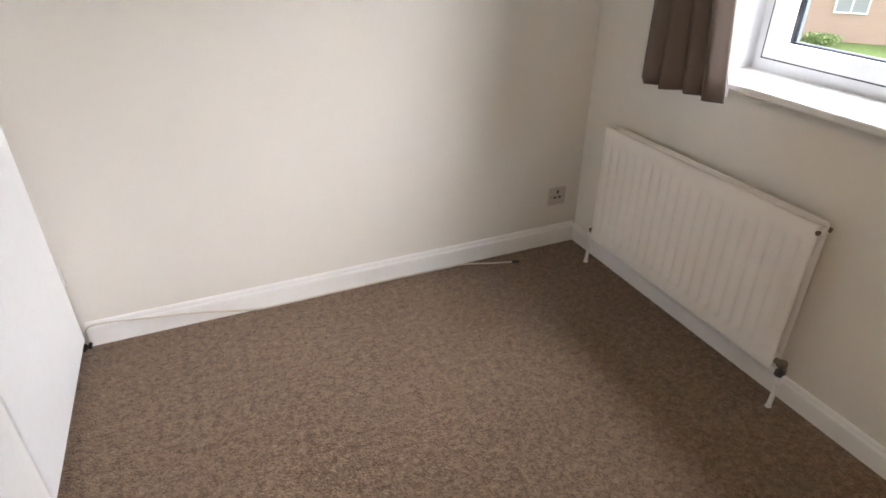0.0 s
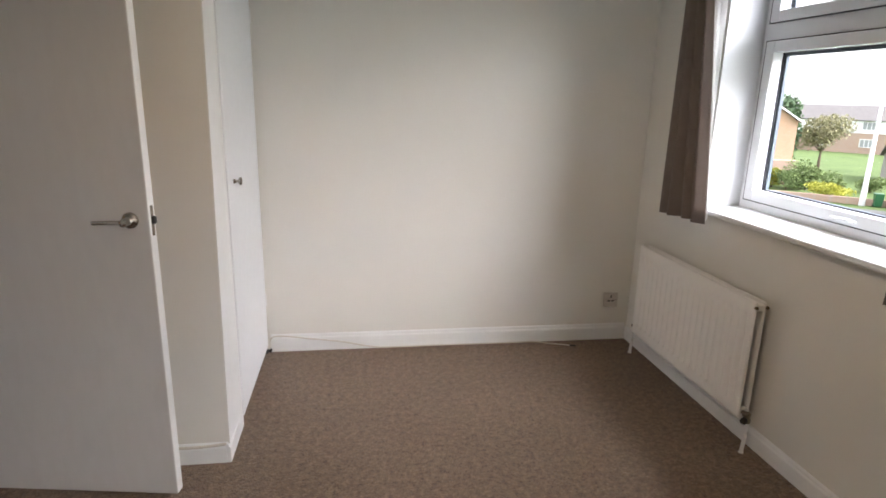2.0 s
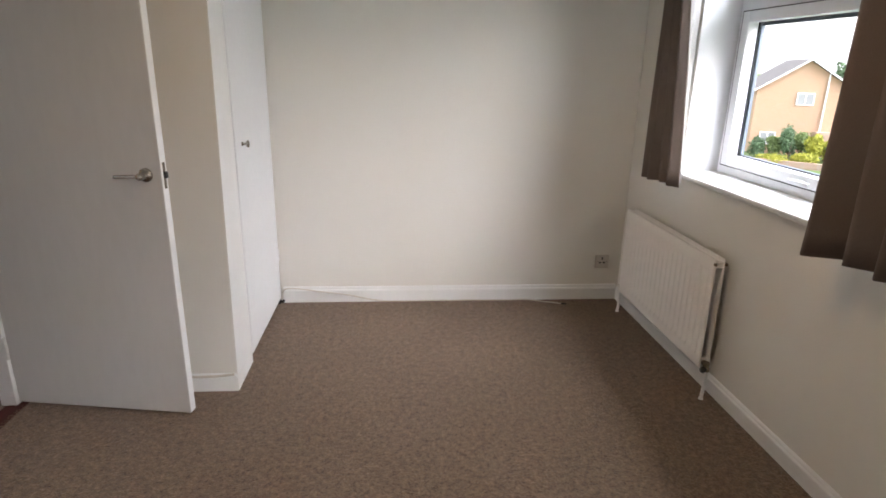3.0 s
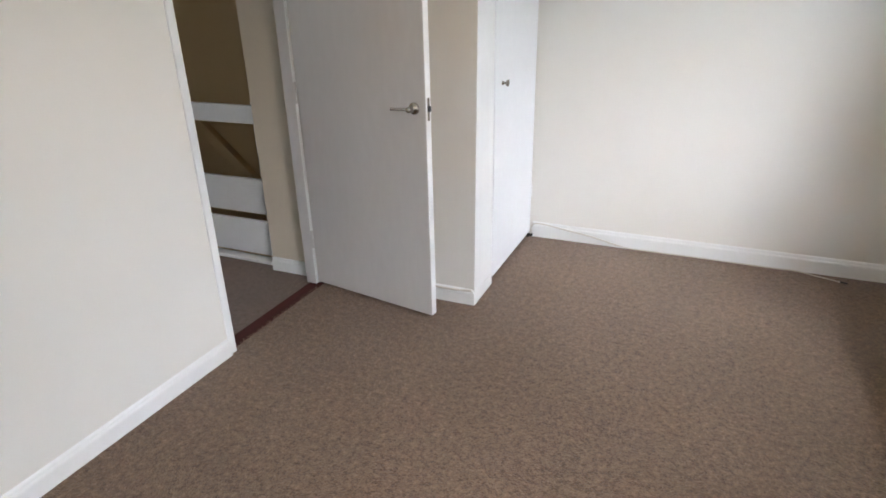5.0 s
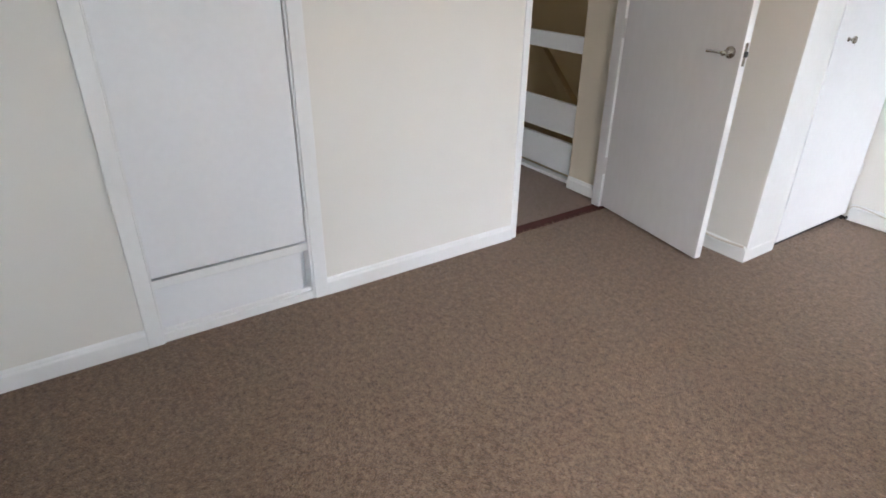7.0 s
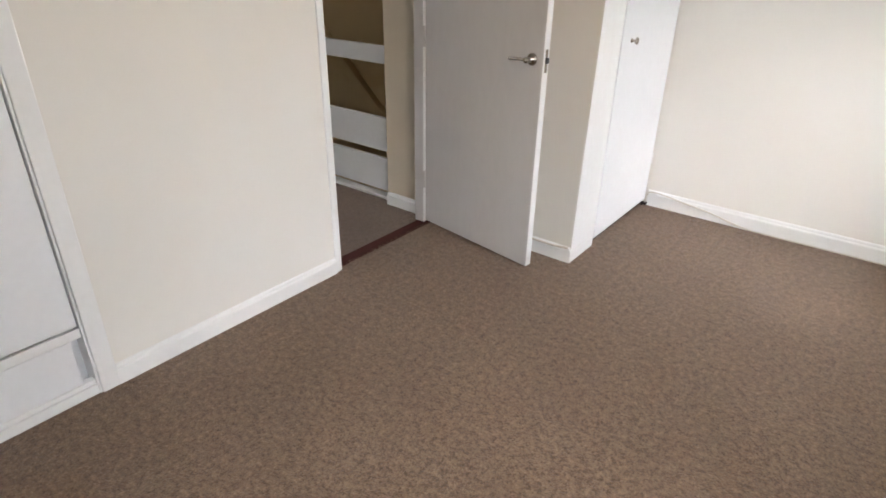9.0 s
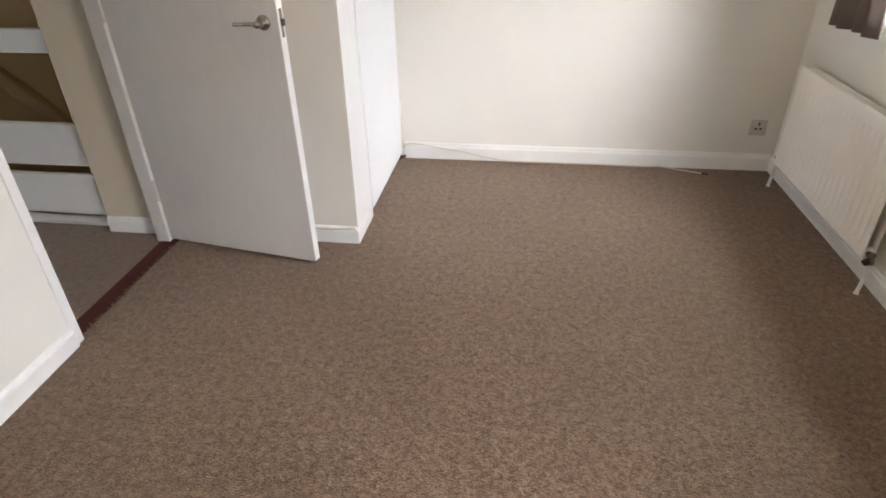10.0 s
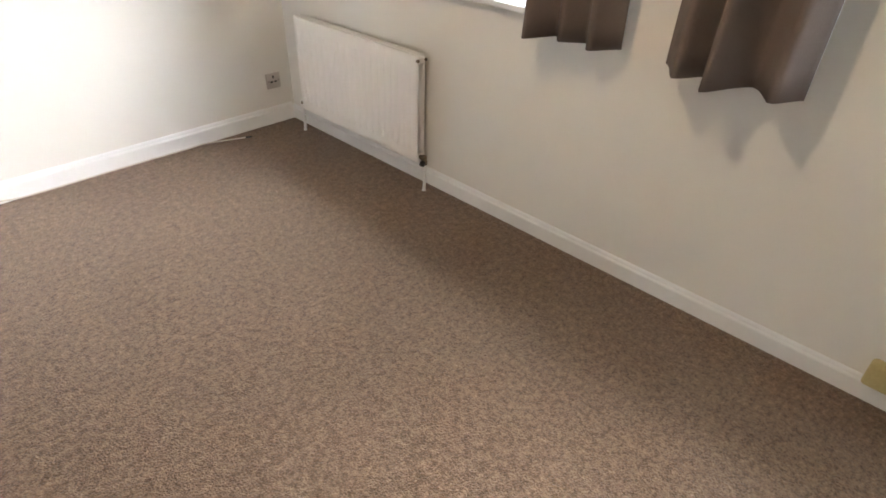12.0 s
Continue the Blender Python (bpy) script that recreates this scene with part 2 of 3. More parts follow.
EAST = Matrix.Translation((1.615, 2.065, 0)) @ pose(0, 0, 0, 0, 0, 1.5) @ Matrix.Translation((-1.615, -2.065, 0))


def on_east(ob):
    """The window wall runs 1.5 degrees out of square: turn what is built on it."""
    ob.matrix_world = EAST @ PLACE[ob]
    return ob


SKIRT = ((0.0, 0.0), (0.015, 0.0), (0.015, 0.070), (0.0135, 0.076), (0.009, 0.081), (0.0075, 0.090), (0.004, 0.096), (0.0, 0.098))


def skirting(a, b, side, tall=0.078):
    """A moulded skirting from a to b (x, y); side: the way out of the wall."""
    bm = bmesh.new()
    s = Vector((*side, 0))
    steps = max(2, int((Vector(b) - Vector(a)).length / 0.12))
    rings = []
    for i in range(steps + 1):
        p = Vector((*a, 0)).lerp(Vector((*b, 0)), i / steps)
        w = 0.0012 * noise.noise(p * 3.1)
        rings.append([bm.verts.new(p + s * (d + (w if d > 0 else 0)) + Vector((0, 0, (h + (w if h > 0 else 0)) * tall / 0.098))) for d, h in SKIRT])
    k = len(SKIRT)
    for r0, r1 in zip(rings, rings[1:]):
        for j in range(k):
            bm.faces.new((r0[j], r0[(j + 1) % k], r1[(j + 1) % k], r1[j]))
    bm.faces.new(rings[0])
    bm.faces.new(rings[-1])
    return bm


# ---- the bedroom's structure ----
XW, XE, YN, YS, H = -1.278, 1.615, 2.065, -2.6, 2.4
setting("floor", box(XW - 0.017, XE + 0.15, YS, YN, -0.12, 0.0), CARPET, "mottled brown loop-pile fitted carpet", "carpet floor")
setting("ceiling", box(-4.2, XE + 0.5, YS - 0.1, YN + 0.1, H, H + 0.12), CEIL, "plain white ceiling")
setting("wall_north", box(-4.2, XE + 0.02, YN, YN + 0.1, -3.0, H), WALL, "magnolia painted plaster wall")
setting("wall_south", box(-4.2, XE + 0.115, YS - 0.1, YS, -0.12, H), WALL, "magnolia painted plaster wall")
WIN1, WIN2 = (0.255, 1.475), (-2.07, -0.85)
WZ0, WZ1 = 0.885, 2.11
on_east(setting("wall_east", wall_along_y(XE, XE + 0.28, YS - 0.1, YN + 0.1, -0.12, H, [(*WIN1, WZ0, WZ1), (*WIN2, WZ0, WZ1)]), WALL, "magnolia painted wall with two window openings"))
DOOR_Y0, DOOR_Y1, CUP_Y0, CUP_Y1 = 0.25, 1.04, -1.50, -0.82
setting("wall_west", wall_along_y(XW - 0.1, XW, YS, 1.063, -0.12, H, [(DOOR_Y0, DOOR_Y1, -0.021, 2.06), (CUP_Y0, CUP_Y1, 0.0, 2.04)]), WALL, "magnolia painted wall with a doorway and a cupboard")


def lean_out(bm):
    """The pier's corner stands a little out of plumb towards the room."""
    for v in bm.verts:
        if v.co.x > -0.5:
            v.co.x += 0.013 * max(v.co.z, 0) * min(1, max(0, (1.33 - v.co.y) / 0.27))
    return bm


bm = lean_out(box(XW - 0.1, -0.457, 1.063, 1.163, -0.12, H))
setting("wall_pier_south", bm, WALL, "magnolia painted side of the built-in wardrobe")
bm = box(-0.547, -0.4565, 1.163, 1.325, 0.0, H)
add_box(bm, -0.547, -0.4615, 1.325, YN, 2.03, H)
add_box(bm, -0.4568, -0.4535, 1.064, 1.325, 0.0, H)
lean_out(bm)
setting("wall_wardrobe_front", bm, TRIM, "white painted wardrobe front frame")
setting("wall_wardrobe_back", box(-1.378, -1.278, 1.163, YN, -0.12, H), WALL, "plain wall inside the wardrobe")

for nm, a, b, side in (("baseboard_north", (-0.435, YN), (XE - 0.016, YN), (0, -1)), ("baseboard_east", (XE, YN), (XE, YS), (-1, 0)),
                       ("baseboard_pier", (XW, 1.063), (-0.4635, 1.063), (0, -1)), ("baseboard_wardrobe", (-0.4635, 1.0485), (-0.4635, 1.312), (1, 0)),
                       ("baseboard_west", (XW, -0.79), (XW, 0.25), (1, 0)), ("baseboard_west_end", (XW, YS), (XW, -1.525), (1, 0)),
                       ("baseboard_south", (XW + 0.016, YS), (XE + 0.1, YS), (0, 1)), ("baseboard_landing", (-1.40, 1.045), (-1.667, 1.045), (0, -1))):
    ob = setting(nm, skirting(a, b, side, 0.096 if "north" in nm else 0.080), TRIM, "white gloss moulded skirting board", "skirting board")
    if "east" in nm:
        on_east(ob)


# ---- window ----
def window(name, y0, y1, z0, z1):
    xf = 1.792
    yc = (y0 + y1) / 2
    top = thing(name, xf, yc, z0, "white uPVC casement window with a top light", "window", kind="structure")
    bm = bmesh.new()
    xa, xb = xf + 0.004, xf + 0.085
    add_box(bm, xa, xb, y0, y0 + 0.036, z0, z1)
    add_box(bm, xa, xb, y1 - 0.036, y1, z0, z1)
    add_box(bm, xa, xb, y0 + 0.036, y1 - 0.036, z0, z0 + 0.060)
    add_box(bm, xa, xb, y0 + 0.036, y1 - 0.036, z1 - 0.036, z1)
    add_box(bm, xa, xb, y0 + 0.036, y1 - 0.036, 1.634, 1.703)
    part("window_frame", bm, UPVC, top)
    for a, b, nm in ((z0 + 0.063, 1.631, "sash"), (1.706, z1 - 0.039, "top_sash")):
        ya, yb = y0 + 0.039, y1 - 0.039
        w = 0.052
        bm = bmesh.new()
        for s in ((ya, ya + w, a, b), (yb - w, yb, a, b), (ya + w, yb - w, a, a + 0.047), (ya + w, yb - w, b - 0.047, b)):
            add_box(bm, xf - 0.008, xf + 0.068, *s, bevel=0.004)
        sash = part(nm, bm, UPVC, top)
        bm = bmesh.new()
        g = 0.004
        for s in ((ya + w, ya + w + g, a + 0.047, b - 0.047), (yb - w - g, yb - w, a + 0.047, b - 0.047), (ya + w + g, yb - w - g, a + 0.047, a + 0.047 + g), (ya + w + g, yb - w - g, b - 0.047 - g, b - 0.047)):
            add_box(bm, xf + 0.040, xf + 0.046, *s)
        part("gasket", bm, GASKET_GAP, sash, "dark rubber gasket")
        # One ring for spacer and outer frame return; its grey carries the return's shade.
        bm = bmesh.new()
        k, kb = 0.014, 0.005
        for s in ((ya + w, ya + w + k, a + 0.047, b - 0.047), (yb - w - k, yb - w, a + 0.047, b - 0.047), (ya + w + k, yb - w - k, a + 0.047, a + 0.047 + kb), (ya + w + k, yb - w - k, b - 0.047 - k, b - 0.047)):
            add_box(bm, xf + 0.050, xf + 0.064, *s)
        part("spacer_return", bm, SPACER_SHADE, sash, "glazing spacer and frame return, shade put into the grey")
        # Dark strip painted as the shade in the gap between sash and frame.
        bm = bmesh.new()
        for s in ((ya - 0.0035, ya + 0.0005, a - 0.0035, b + 0.0035), (yb - 0.0005, yb + 0.0035, a - 0.0035, b + 0.0035), (ya + 0.0005, yb - 0.0005, a - 0.0035, a + 0.0005), (ya + 0.0005, yb - 0.0005, b - 0.0005, b + 0.0035)):
            add_box(bm, xf - 0.0065, xf + 0.030, *s)
        part("sash_gap_line", bm, GASKET_GAP, sash, "dark strip drawing the shaded gap round the sash")
        pane = part("pane", box(xf + 0.048, xf + 0.0485, ya + w, yb - w, a + 0.047, b - 0.047), GLASS, sash, "clear glass pane")
        pane.visible_shadow = False
        bm = box(xf - 0.016, xf - 0.008, yc - 0.03, yc + 0.03, a + 0.012, a + 0.030, bevel=0.003)
        add_box(bm, xf - 0.032, xf - 0.016, yc - 0.062, yc + 0.05, a + 0.016, a + 0.027, bevel=0.004)
        part("window_handle", bm, UPVC, sash, "white lever handle")
    bm = bmesh.new()
    for s in ((y0 - 0.001, y0 + 0.002), (y1 - 0.002, y1 + 0.001)):
        add_box(bm, XE + 0.001, xa, *s, z0, z1)
    add_box(bm, XE + 0.001, xa, y0, y1, z1 - 0.002, z1 + 0.001)
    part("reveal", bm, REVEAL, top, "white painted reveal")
    sill = box(1.575, xa, y0 - 0.03, y1 + 0.03, z0 - 0.002, z0 + 0.022, bevel=0.006)
    part("window_sill", sill, TRIM, top, "white gloss window board with a rounded nose")
    return top


on_east(window("window_1", *WIN1, WZ0, WZ1))
on_east(window("window_2", *WIN2, WZ0, WZ1))


# ---- bedroom door with its frame ----
frame_ob = thing("door_frame", XW - 0.05, 0.62, 0, "white painted door lining with narrow stops", "door frame", kind="structure")
part("jamb", box(XW - 0.102, XW + 0.007, DOOR_Y0 - 0.001, 0.285, 0, 2.06, bevel=0.003), TRIM, frame_ob)
part("jamb", box(XW - 0.102, XW + 0.003, 1.023, DOOR_Y1 + 0.001, 0, 2.06, bevel=0.002), TRIM, frame_ob)
part("head", box(XW - 0.102, XW + 0.003, 0.285, 1.023, 2.025, 2.06), TRIM, frame_ob)
part("door_stop", box(XW - 0.102, XW - 0.05, 0.285, 0.297, 0, 2.025, bevel=0.002), TRIM, frame_ob)
# Stop's shaded south face is painted grey; a white strip makes its lit edge.
part("door_stop", box(XW - 0.112, XW - 0.0525, 0.970, 1.023, 0, 2.025, bevel=0.002), DOORP, frame_ob, "door stop, its shaded face greyed in the paint")
part("rebate_edge", box(XW - 0.053, XW - 0.049, 0.9695, 0.996, 0, 2.025, bevel=0.001), TRIM, frame_ob, "white strip for the rebate's window-lit edge")
HX, HY, FX, FY = -1.324, 0.982, -0.592, 0.862
door_turn = math.degrees(math.atan2(FY - HY, FX - HX))
LEAF = math.hypot(FX - HX, FY - HY)
door = thing("door", HX, HY, 0.008, "white flush bedroom door standing open into the room", "door", turn=door_turn)
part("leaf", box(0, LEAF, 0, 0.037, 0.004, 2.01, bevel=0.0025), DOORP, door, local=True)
part("edge", box(LEAF - 0.002, LEAF + 0.002, 0.001, 0.036, 0.006, 2.008, bevel=0.001), TRIM, door, "white gloss door edge", local=True)
hz, hx = 0.977, LEAF - 0.056
handle = part("handle", lathe(((0.0255, 0.0), (0.0255, 0.006), (0.022, 0.009), (0.0125, 0.0095), (0.0115, 0.034), (0.0125, 0.045), (0.010, 0.05)), (hx, 0.0, hz), (0, -1, 0), 28), STEEL, door, "brushed nickel lever handle on a round rose", local=True, smooth=True)
part("lever", tube([(hx + 0.004, -0.040, hz), (hx - 0.025, -0.043, hz + 0.001), (hx - 0.06, -0.041, hz - 0.001), (hx - 0.098, -0.036, hz - 0.004)], 0.0066, 12), STEEL, handle, local=True, smooth=True)
part("latch_plate", box(LEAF + 0.001, LEAF + 0.004, 0.011, 0.026, hz - 0.05, hz + 0.045, bevel=0.001), STEEL, door, "nickel latch plate", local=True)
part("latch_bolt", box(LEAF + 0.003, LEAF + 0.014, 0.010, 0.026, hz - 0.012, hz + 0.012, bevel=0.003), DARK, door, "dark latch bolt", local=True)
for z in (0.25, 1.0, 1.78):
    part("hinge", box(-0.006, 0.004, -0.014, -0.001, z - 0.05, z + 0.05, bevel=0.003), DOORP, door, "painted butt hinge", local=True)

# ---- landing, threshold, balustrade ----
bm = box(-1.372, XW - 0.016, 0.286, 0.969, -0.02, 0.003, bevel=0.002)
add_box(bm, XW - 0.049, XW - 0.0165, 0.9695, 1.022, -0.02, 0.002)
setting("threshold", bm, REDWOOD, "bare dark red stained floorboard strip in the doorway", "threshold")
setting("landing_floor", box(-4.2, -1.372, YS, 1.135, -0.12, 0.001), CARPET2, "greyish brown landing carpet", "carpet floor")
setting("wall_landing_stub", box(-1.667, -1.379, 1.045, 1.20, -0.3, H), BUFF, "pale buff painted end wall on the landing", "wall")
setting("wall_stairwell", box(-1.70, -1.60, 1.20, YN, -2.9, H), TAN, "buff painted stairwell wall", "wall")
setting("wall_stairwell_back", box(-4.2, -1.70, YN - 0.012, YN - 0.001, -3.0, H), TAN, "buff painted stairwell wall", "wall")
# Opening out of view, invented as the seat of the landing fill lamp.
setting("wall_landing_far", wall_along_y(-4.3, -4.2, YS, YN, -3.0, H, [(-1.6, -0.4, 1.0, 2.1)]), TAN, "buff painted landing wall with an invented window opening", "wall")
setting("landing_nosing", box(-4.2, -1.70, 1.075, 1.14, 0.0015, 0.022, bevel=0.004), TRIM, "cream painted landing nosing strip", "nosing")
bal = thing("balustrade", -2.6, 1.10, 0.022, "white painted horizontal board landing balustrade", "balustrade")
for a, b, nm in ((0.05, 0.257, "board"), (0.303, 0.505, "board"), (0.813, 0.91, "top_rail")):
    part(nm, box(-3.45, -1.68, 1.098, 1.124, a, b, bevel=0.003), TRIM, bal)
for x in (-1.712, -3.42):
    part("post", box(x - 0.03, x + 0.03, 1.124, 1.18, 0.0, 0.93, bevel=0.004), TRIM, bal)
setting("stairwell_floor", box(-4.2, -1.6, -0.5, YN, -3.0, -2.9), CARPET2, "brown carpeted hall floor below the stairs", "floor")
setting("wall_stairwell_south", box(-4.2, -1.6, 1.03, 1.134, -2.9, -0.121), TAN, "buff painted wall below the landing", "wall")
rail = thing("stair_handrail", -2.7, YN - 0.04, 0.2, "buff painted sloping rail on the stairwell wall", "handrail")
bm = box(-1.3, 1.3, -0.03, 0.03, -0.045, 0.045, bevel=0.006)
bm.transform(pose(-2.75, YN - 0.045, 0.30, 0, 42, 0))
part("rail", bm, TAN, rail)

# ---- wardrobe door ----
ward = thing("wardrobe_door", -0.46, 2.05, 0.04, "white flush wardrobe door, closed, with a metal knob", "wardrobe door")
part("leaf", box(-0.485, -0.4480, 1.328, 2.047, 0.036, 2.022, bevel=0.0025), CUPP, ward)
part("knob", lathe(((0.010, 0.0), (0.0095, 0.004), (0.006, 0.008), (0.006, 0.017), (0.014, 0.022), (0.0165, 0.027), (0.0155, 0.031), (0.008, 0.033)), (-0.4482, 1.435, 1.025), (1, 0, 0)), STEEL, ward, "brushed metal mushroom knob", smooth=True)
for z in (0.30, 1.72):
    part("hinge", box(-0.4500, -0.4440, 2.044, 2.056, z - 0.035, z + 0.035, bevel=0.002), TRIM, ward, "painted hinge")
# Shade inside and below the wardrobe door is put into these dark floors.
setting("wardrobe_floor", box(-1.278, -0.547, 1.163, YN, -0.12, 0.001), DUST_AND_SHADE, "wardrobe floor, inner shade put into its colour", "floor")
setting("wardrobe_sill", box(-0.547, -0.4725, 1.325, YN, -0.01, 0.004), DUST_AND_SHADE, "near-black strip for the shade under the wardrobe door", "floor")

# ---- airing cupboard in the west wall ----
cup = thing("cupboard", XW, -1.16, 0, "white painted built-in cupboard with a flush door", "cupboard")
for a, b in ((-0.85, -0.79), (-1.525, -1.467)):
    bm = box(XW - 0.004, XW + 0.016, a, b, 0, 2.08, bevel=0.004)
    part("architrave", bm, TRIM, cup)
part("architrave", box(XW - 0.004, XW + 0.016, -1.525, -0.79, 2.082, 2.14, bevel=0.004), TRIM, cup)
part("lining", box(XW - 0.10, XW + 0.008, -0.858, -0.8505, 0, 2.08, bevel=0.002), TRIM, cup)
part("lining", box(XW - 0.10, XW + 0.008, -1.4665, -1.461, 0, 2.08, bevel=0.002), TRIM, cup)
cdoor = part("door", box(XW - 0.02, XW + 0.003, -1.4605, -0.8635, 0.2800, 2.075, bevel=0.002), CUPP, cup)
part("rail", box(XW - 0.012, XW - 0.003, -1.461, -0.858, 0.232, 0.268, bevel=0.002), TRIM, cup)
part("lower_panel", box(XW - 0.0645, XW - 0.005, -1.461, -0.893, 0.058, 0.231, bevel=0.002), CUPP, cup)
part("panel_back", box(XW - 0.085, XW - 0.065, -1.461, -0.858, 0.03, 0.24), CUPP, cup)
part("bottom_rail", box(XW - 0.03, XW + 0.006, -1.461, -0.858, 0.0, 0.038, bevel=0.003), TRIM, cup)
part("bead", box(XW - 0.03, XW - 0.001, -1.461, -0.858, 0.038, 0.058, bevel=0.004), TRIM, cup)
# Dark back: the cupboard's inner shade as colour, seen through the door gaps.
part("back", box(XW - 0.4, XW - 0.38, -1.6, -0.7, 0, 2.1), DUST_AND_SHADE, cup)


# ---- radiator ----
def radiator(y0, y1, z0, z1, xf):
    rad = thing("radiator", xf + 0.03, (y0 + y1) / 2, 0, "cream-white fluted double panel radiator under the window", "radiator")
    flutes = 20
    n = flutes * 8

    def panel(xface, back, sign):
        bm = bmesh.new()
        rows = [0.0, 0.006, 0.012, 0.05, 0.056, 0.062, 0.07, 0.08, 0.25, z1 - z0 - 0.08, z1 - z0 - 0.07, z1 - z0 - 0.062, z1 - z0 - 0.056, z1 - z0 - 0.05, z1 - z0 - 0.012, z1 - z0 - 0.006, z1 - z0]
        grid = []
        for h in rows:
            row = []
            edge_z = min(h, z1 - z0 - h)
            for i in range(n + 1):
                y = y0 + (y1 - y0) * i / n
                edge_y = min(y - y0, y1 - y)
                lip = 0.006 * (1 - min(1, max(0, edge_z) / 0.012)) ** 2 + 0.006 * (1 - min(1, edge_y / 0.010)) ** 2
                fade = min(1, max(0, (edge_z - 0.05) / 0.012))
                fade = fade * fade * (3 - 2 * fade)
                wave = 0.5 - 0.5 * math.cos(2 * math.pi * flutes * i / n)
                ends = 1 if 0.03 < y - y0 < y1 - y0 - 0.03 else 0
                d = lip + 0.0075 * fade * (1 - wave) ** 2.3 * ends
                row.append(bm.verts.new((xface + sign * d, y, z0 + h)))
            grid.append(row)
        for r0, r1 in zip(grid, grid[1:]):
            for i in range(n):
                bm.faces.new((r0[i], r0[i + 1], r1[i + 1], r1[i]))
        rim = [e for e in bm.edges if e.is_boundary]
        ext = bmesh.ops.extrude_edge_only(bm, edges=rim)["geom"]
        for v in (g for g in ext if isinstance(g, bmesh.types.BMVert)):
            v.co.x = back
        bmesh.ops.holes_fill(bm, edges=[e for e in bm.edges if e.is_boundary], sides=0)
        return bm

    part("front_panel", panel(xf, xf + 0.009, 1), RADP, rad, smooth=True)
    part("back_panel", panel(xf + 0.053, xf + 0.044, -1), RADP, rad, smooth=True)
    for y in (y0 + 0.004, y1 - 0.03):
        for z in (z0 + 0.012, z1 - 0.04):
            part("connector", box(xf + 0.008, xf + 0.050, y, y + 0.026, z, z + 0.028, bevel=0.004), RADP, rad)
    for x in (xf + 0.006, xf + 0.052):
        part("plug", rod((x, y0 + 0.004, z1 - 0.022), (x, y0 - 0.004, z1 - 0.022), 0.007), BRASS, rad, "dark brass end plug")
    for y in (y0 + 0.12, y1 - 0.12):
        part("bracket", box(xf + 0.048, XE - 0.0005, y - 0.012, y + 0.012, z0 + 0.06, z1 - 0.06, bevel=0.002), RADP, rad)
    xc = xf + 0.024
    for s, ye in ((-1, y0), (1, y1)):
        yv = ye + s * 0.028
        tail = part("valve", lathe(((0.010, 0), (0.010, 0.012), (0.014, 0.014), (0.014, 0.026), (0.010, 0.03)), (xc, ye - s * 0.002, z0 + 0.026), (0, s, 0), 12), BRASS, rad, "brass radiator valve", smooth=False)
        part("valve_body", lathe(((0.009, -0.03), (0.013, -0.028), (0.013, -0.012), (0.010, -0.008), (0.011, 0.012), (0.008, 0.016)), (xc, yv, z0 + 0.026), (0, 0, 1), 14), BRASS if s < 0 else RADP, tail)
        if s < 0:
            part("cap", lathe(((0.010, 0), (0.0135, 0.004), (0.0125, 0.02), (0.006, 0.023)), (xc - 0.008, yv, z0 + 0.012), (-0.8, -0.3, -0.35), 12), DARK, tail, "dark valve cap")
        part("pipe", tube([(xc, yv, z0 + 0.0), (xc + 0.001, yv, z0 * 0.5), (xc - 0.004, yv, 0.0)], 0.0078, 12), TRIM, rad, "white painted pipe", smooth=True)
        part("pipe_collar", lathe(((0.0105, 0.0), (0.010, 0.004), (0.008, 0.006)), (xc - 0.004, yv, 0.0), (0, 0, 1), 14), TRIM, rad)
    return rad


on_east(radiator(0.921, 1.830, 0.138, 0.634, 1.520))


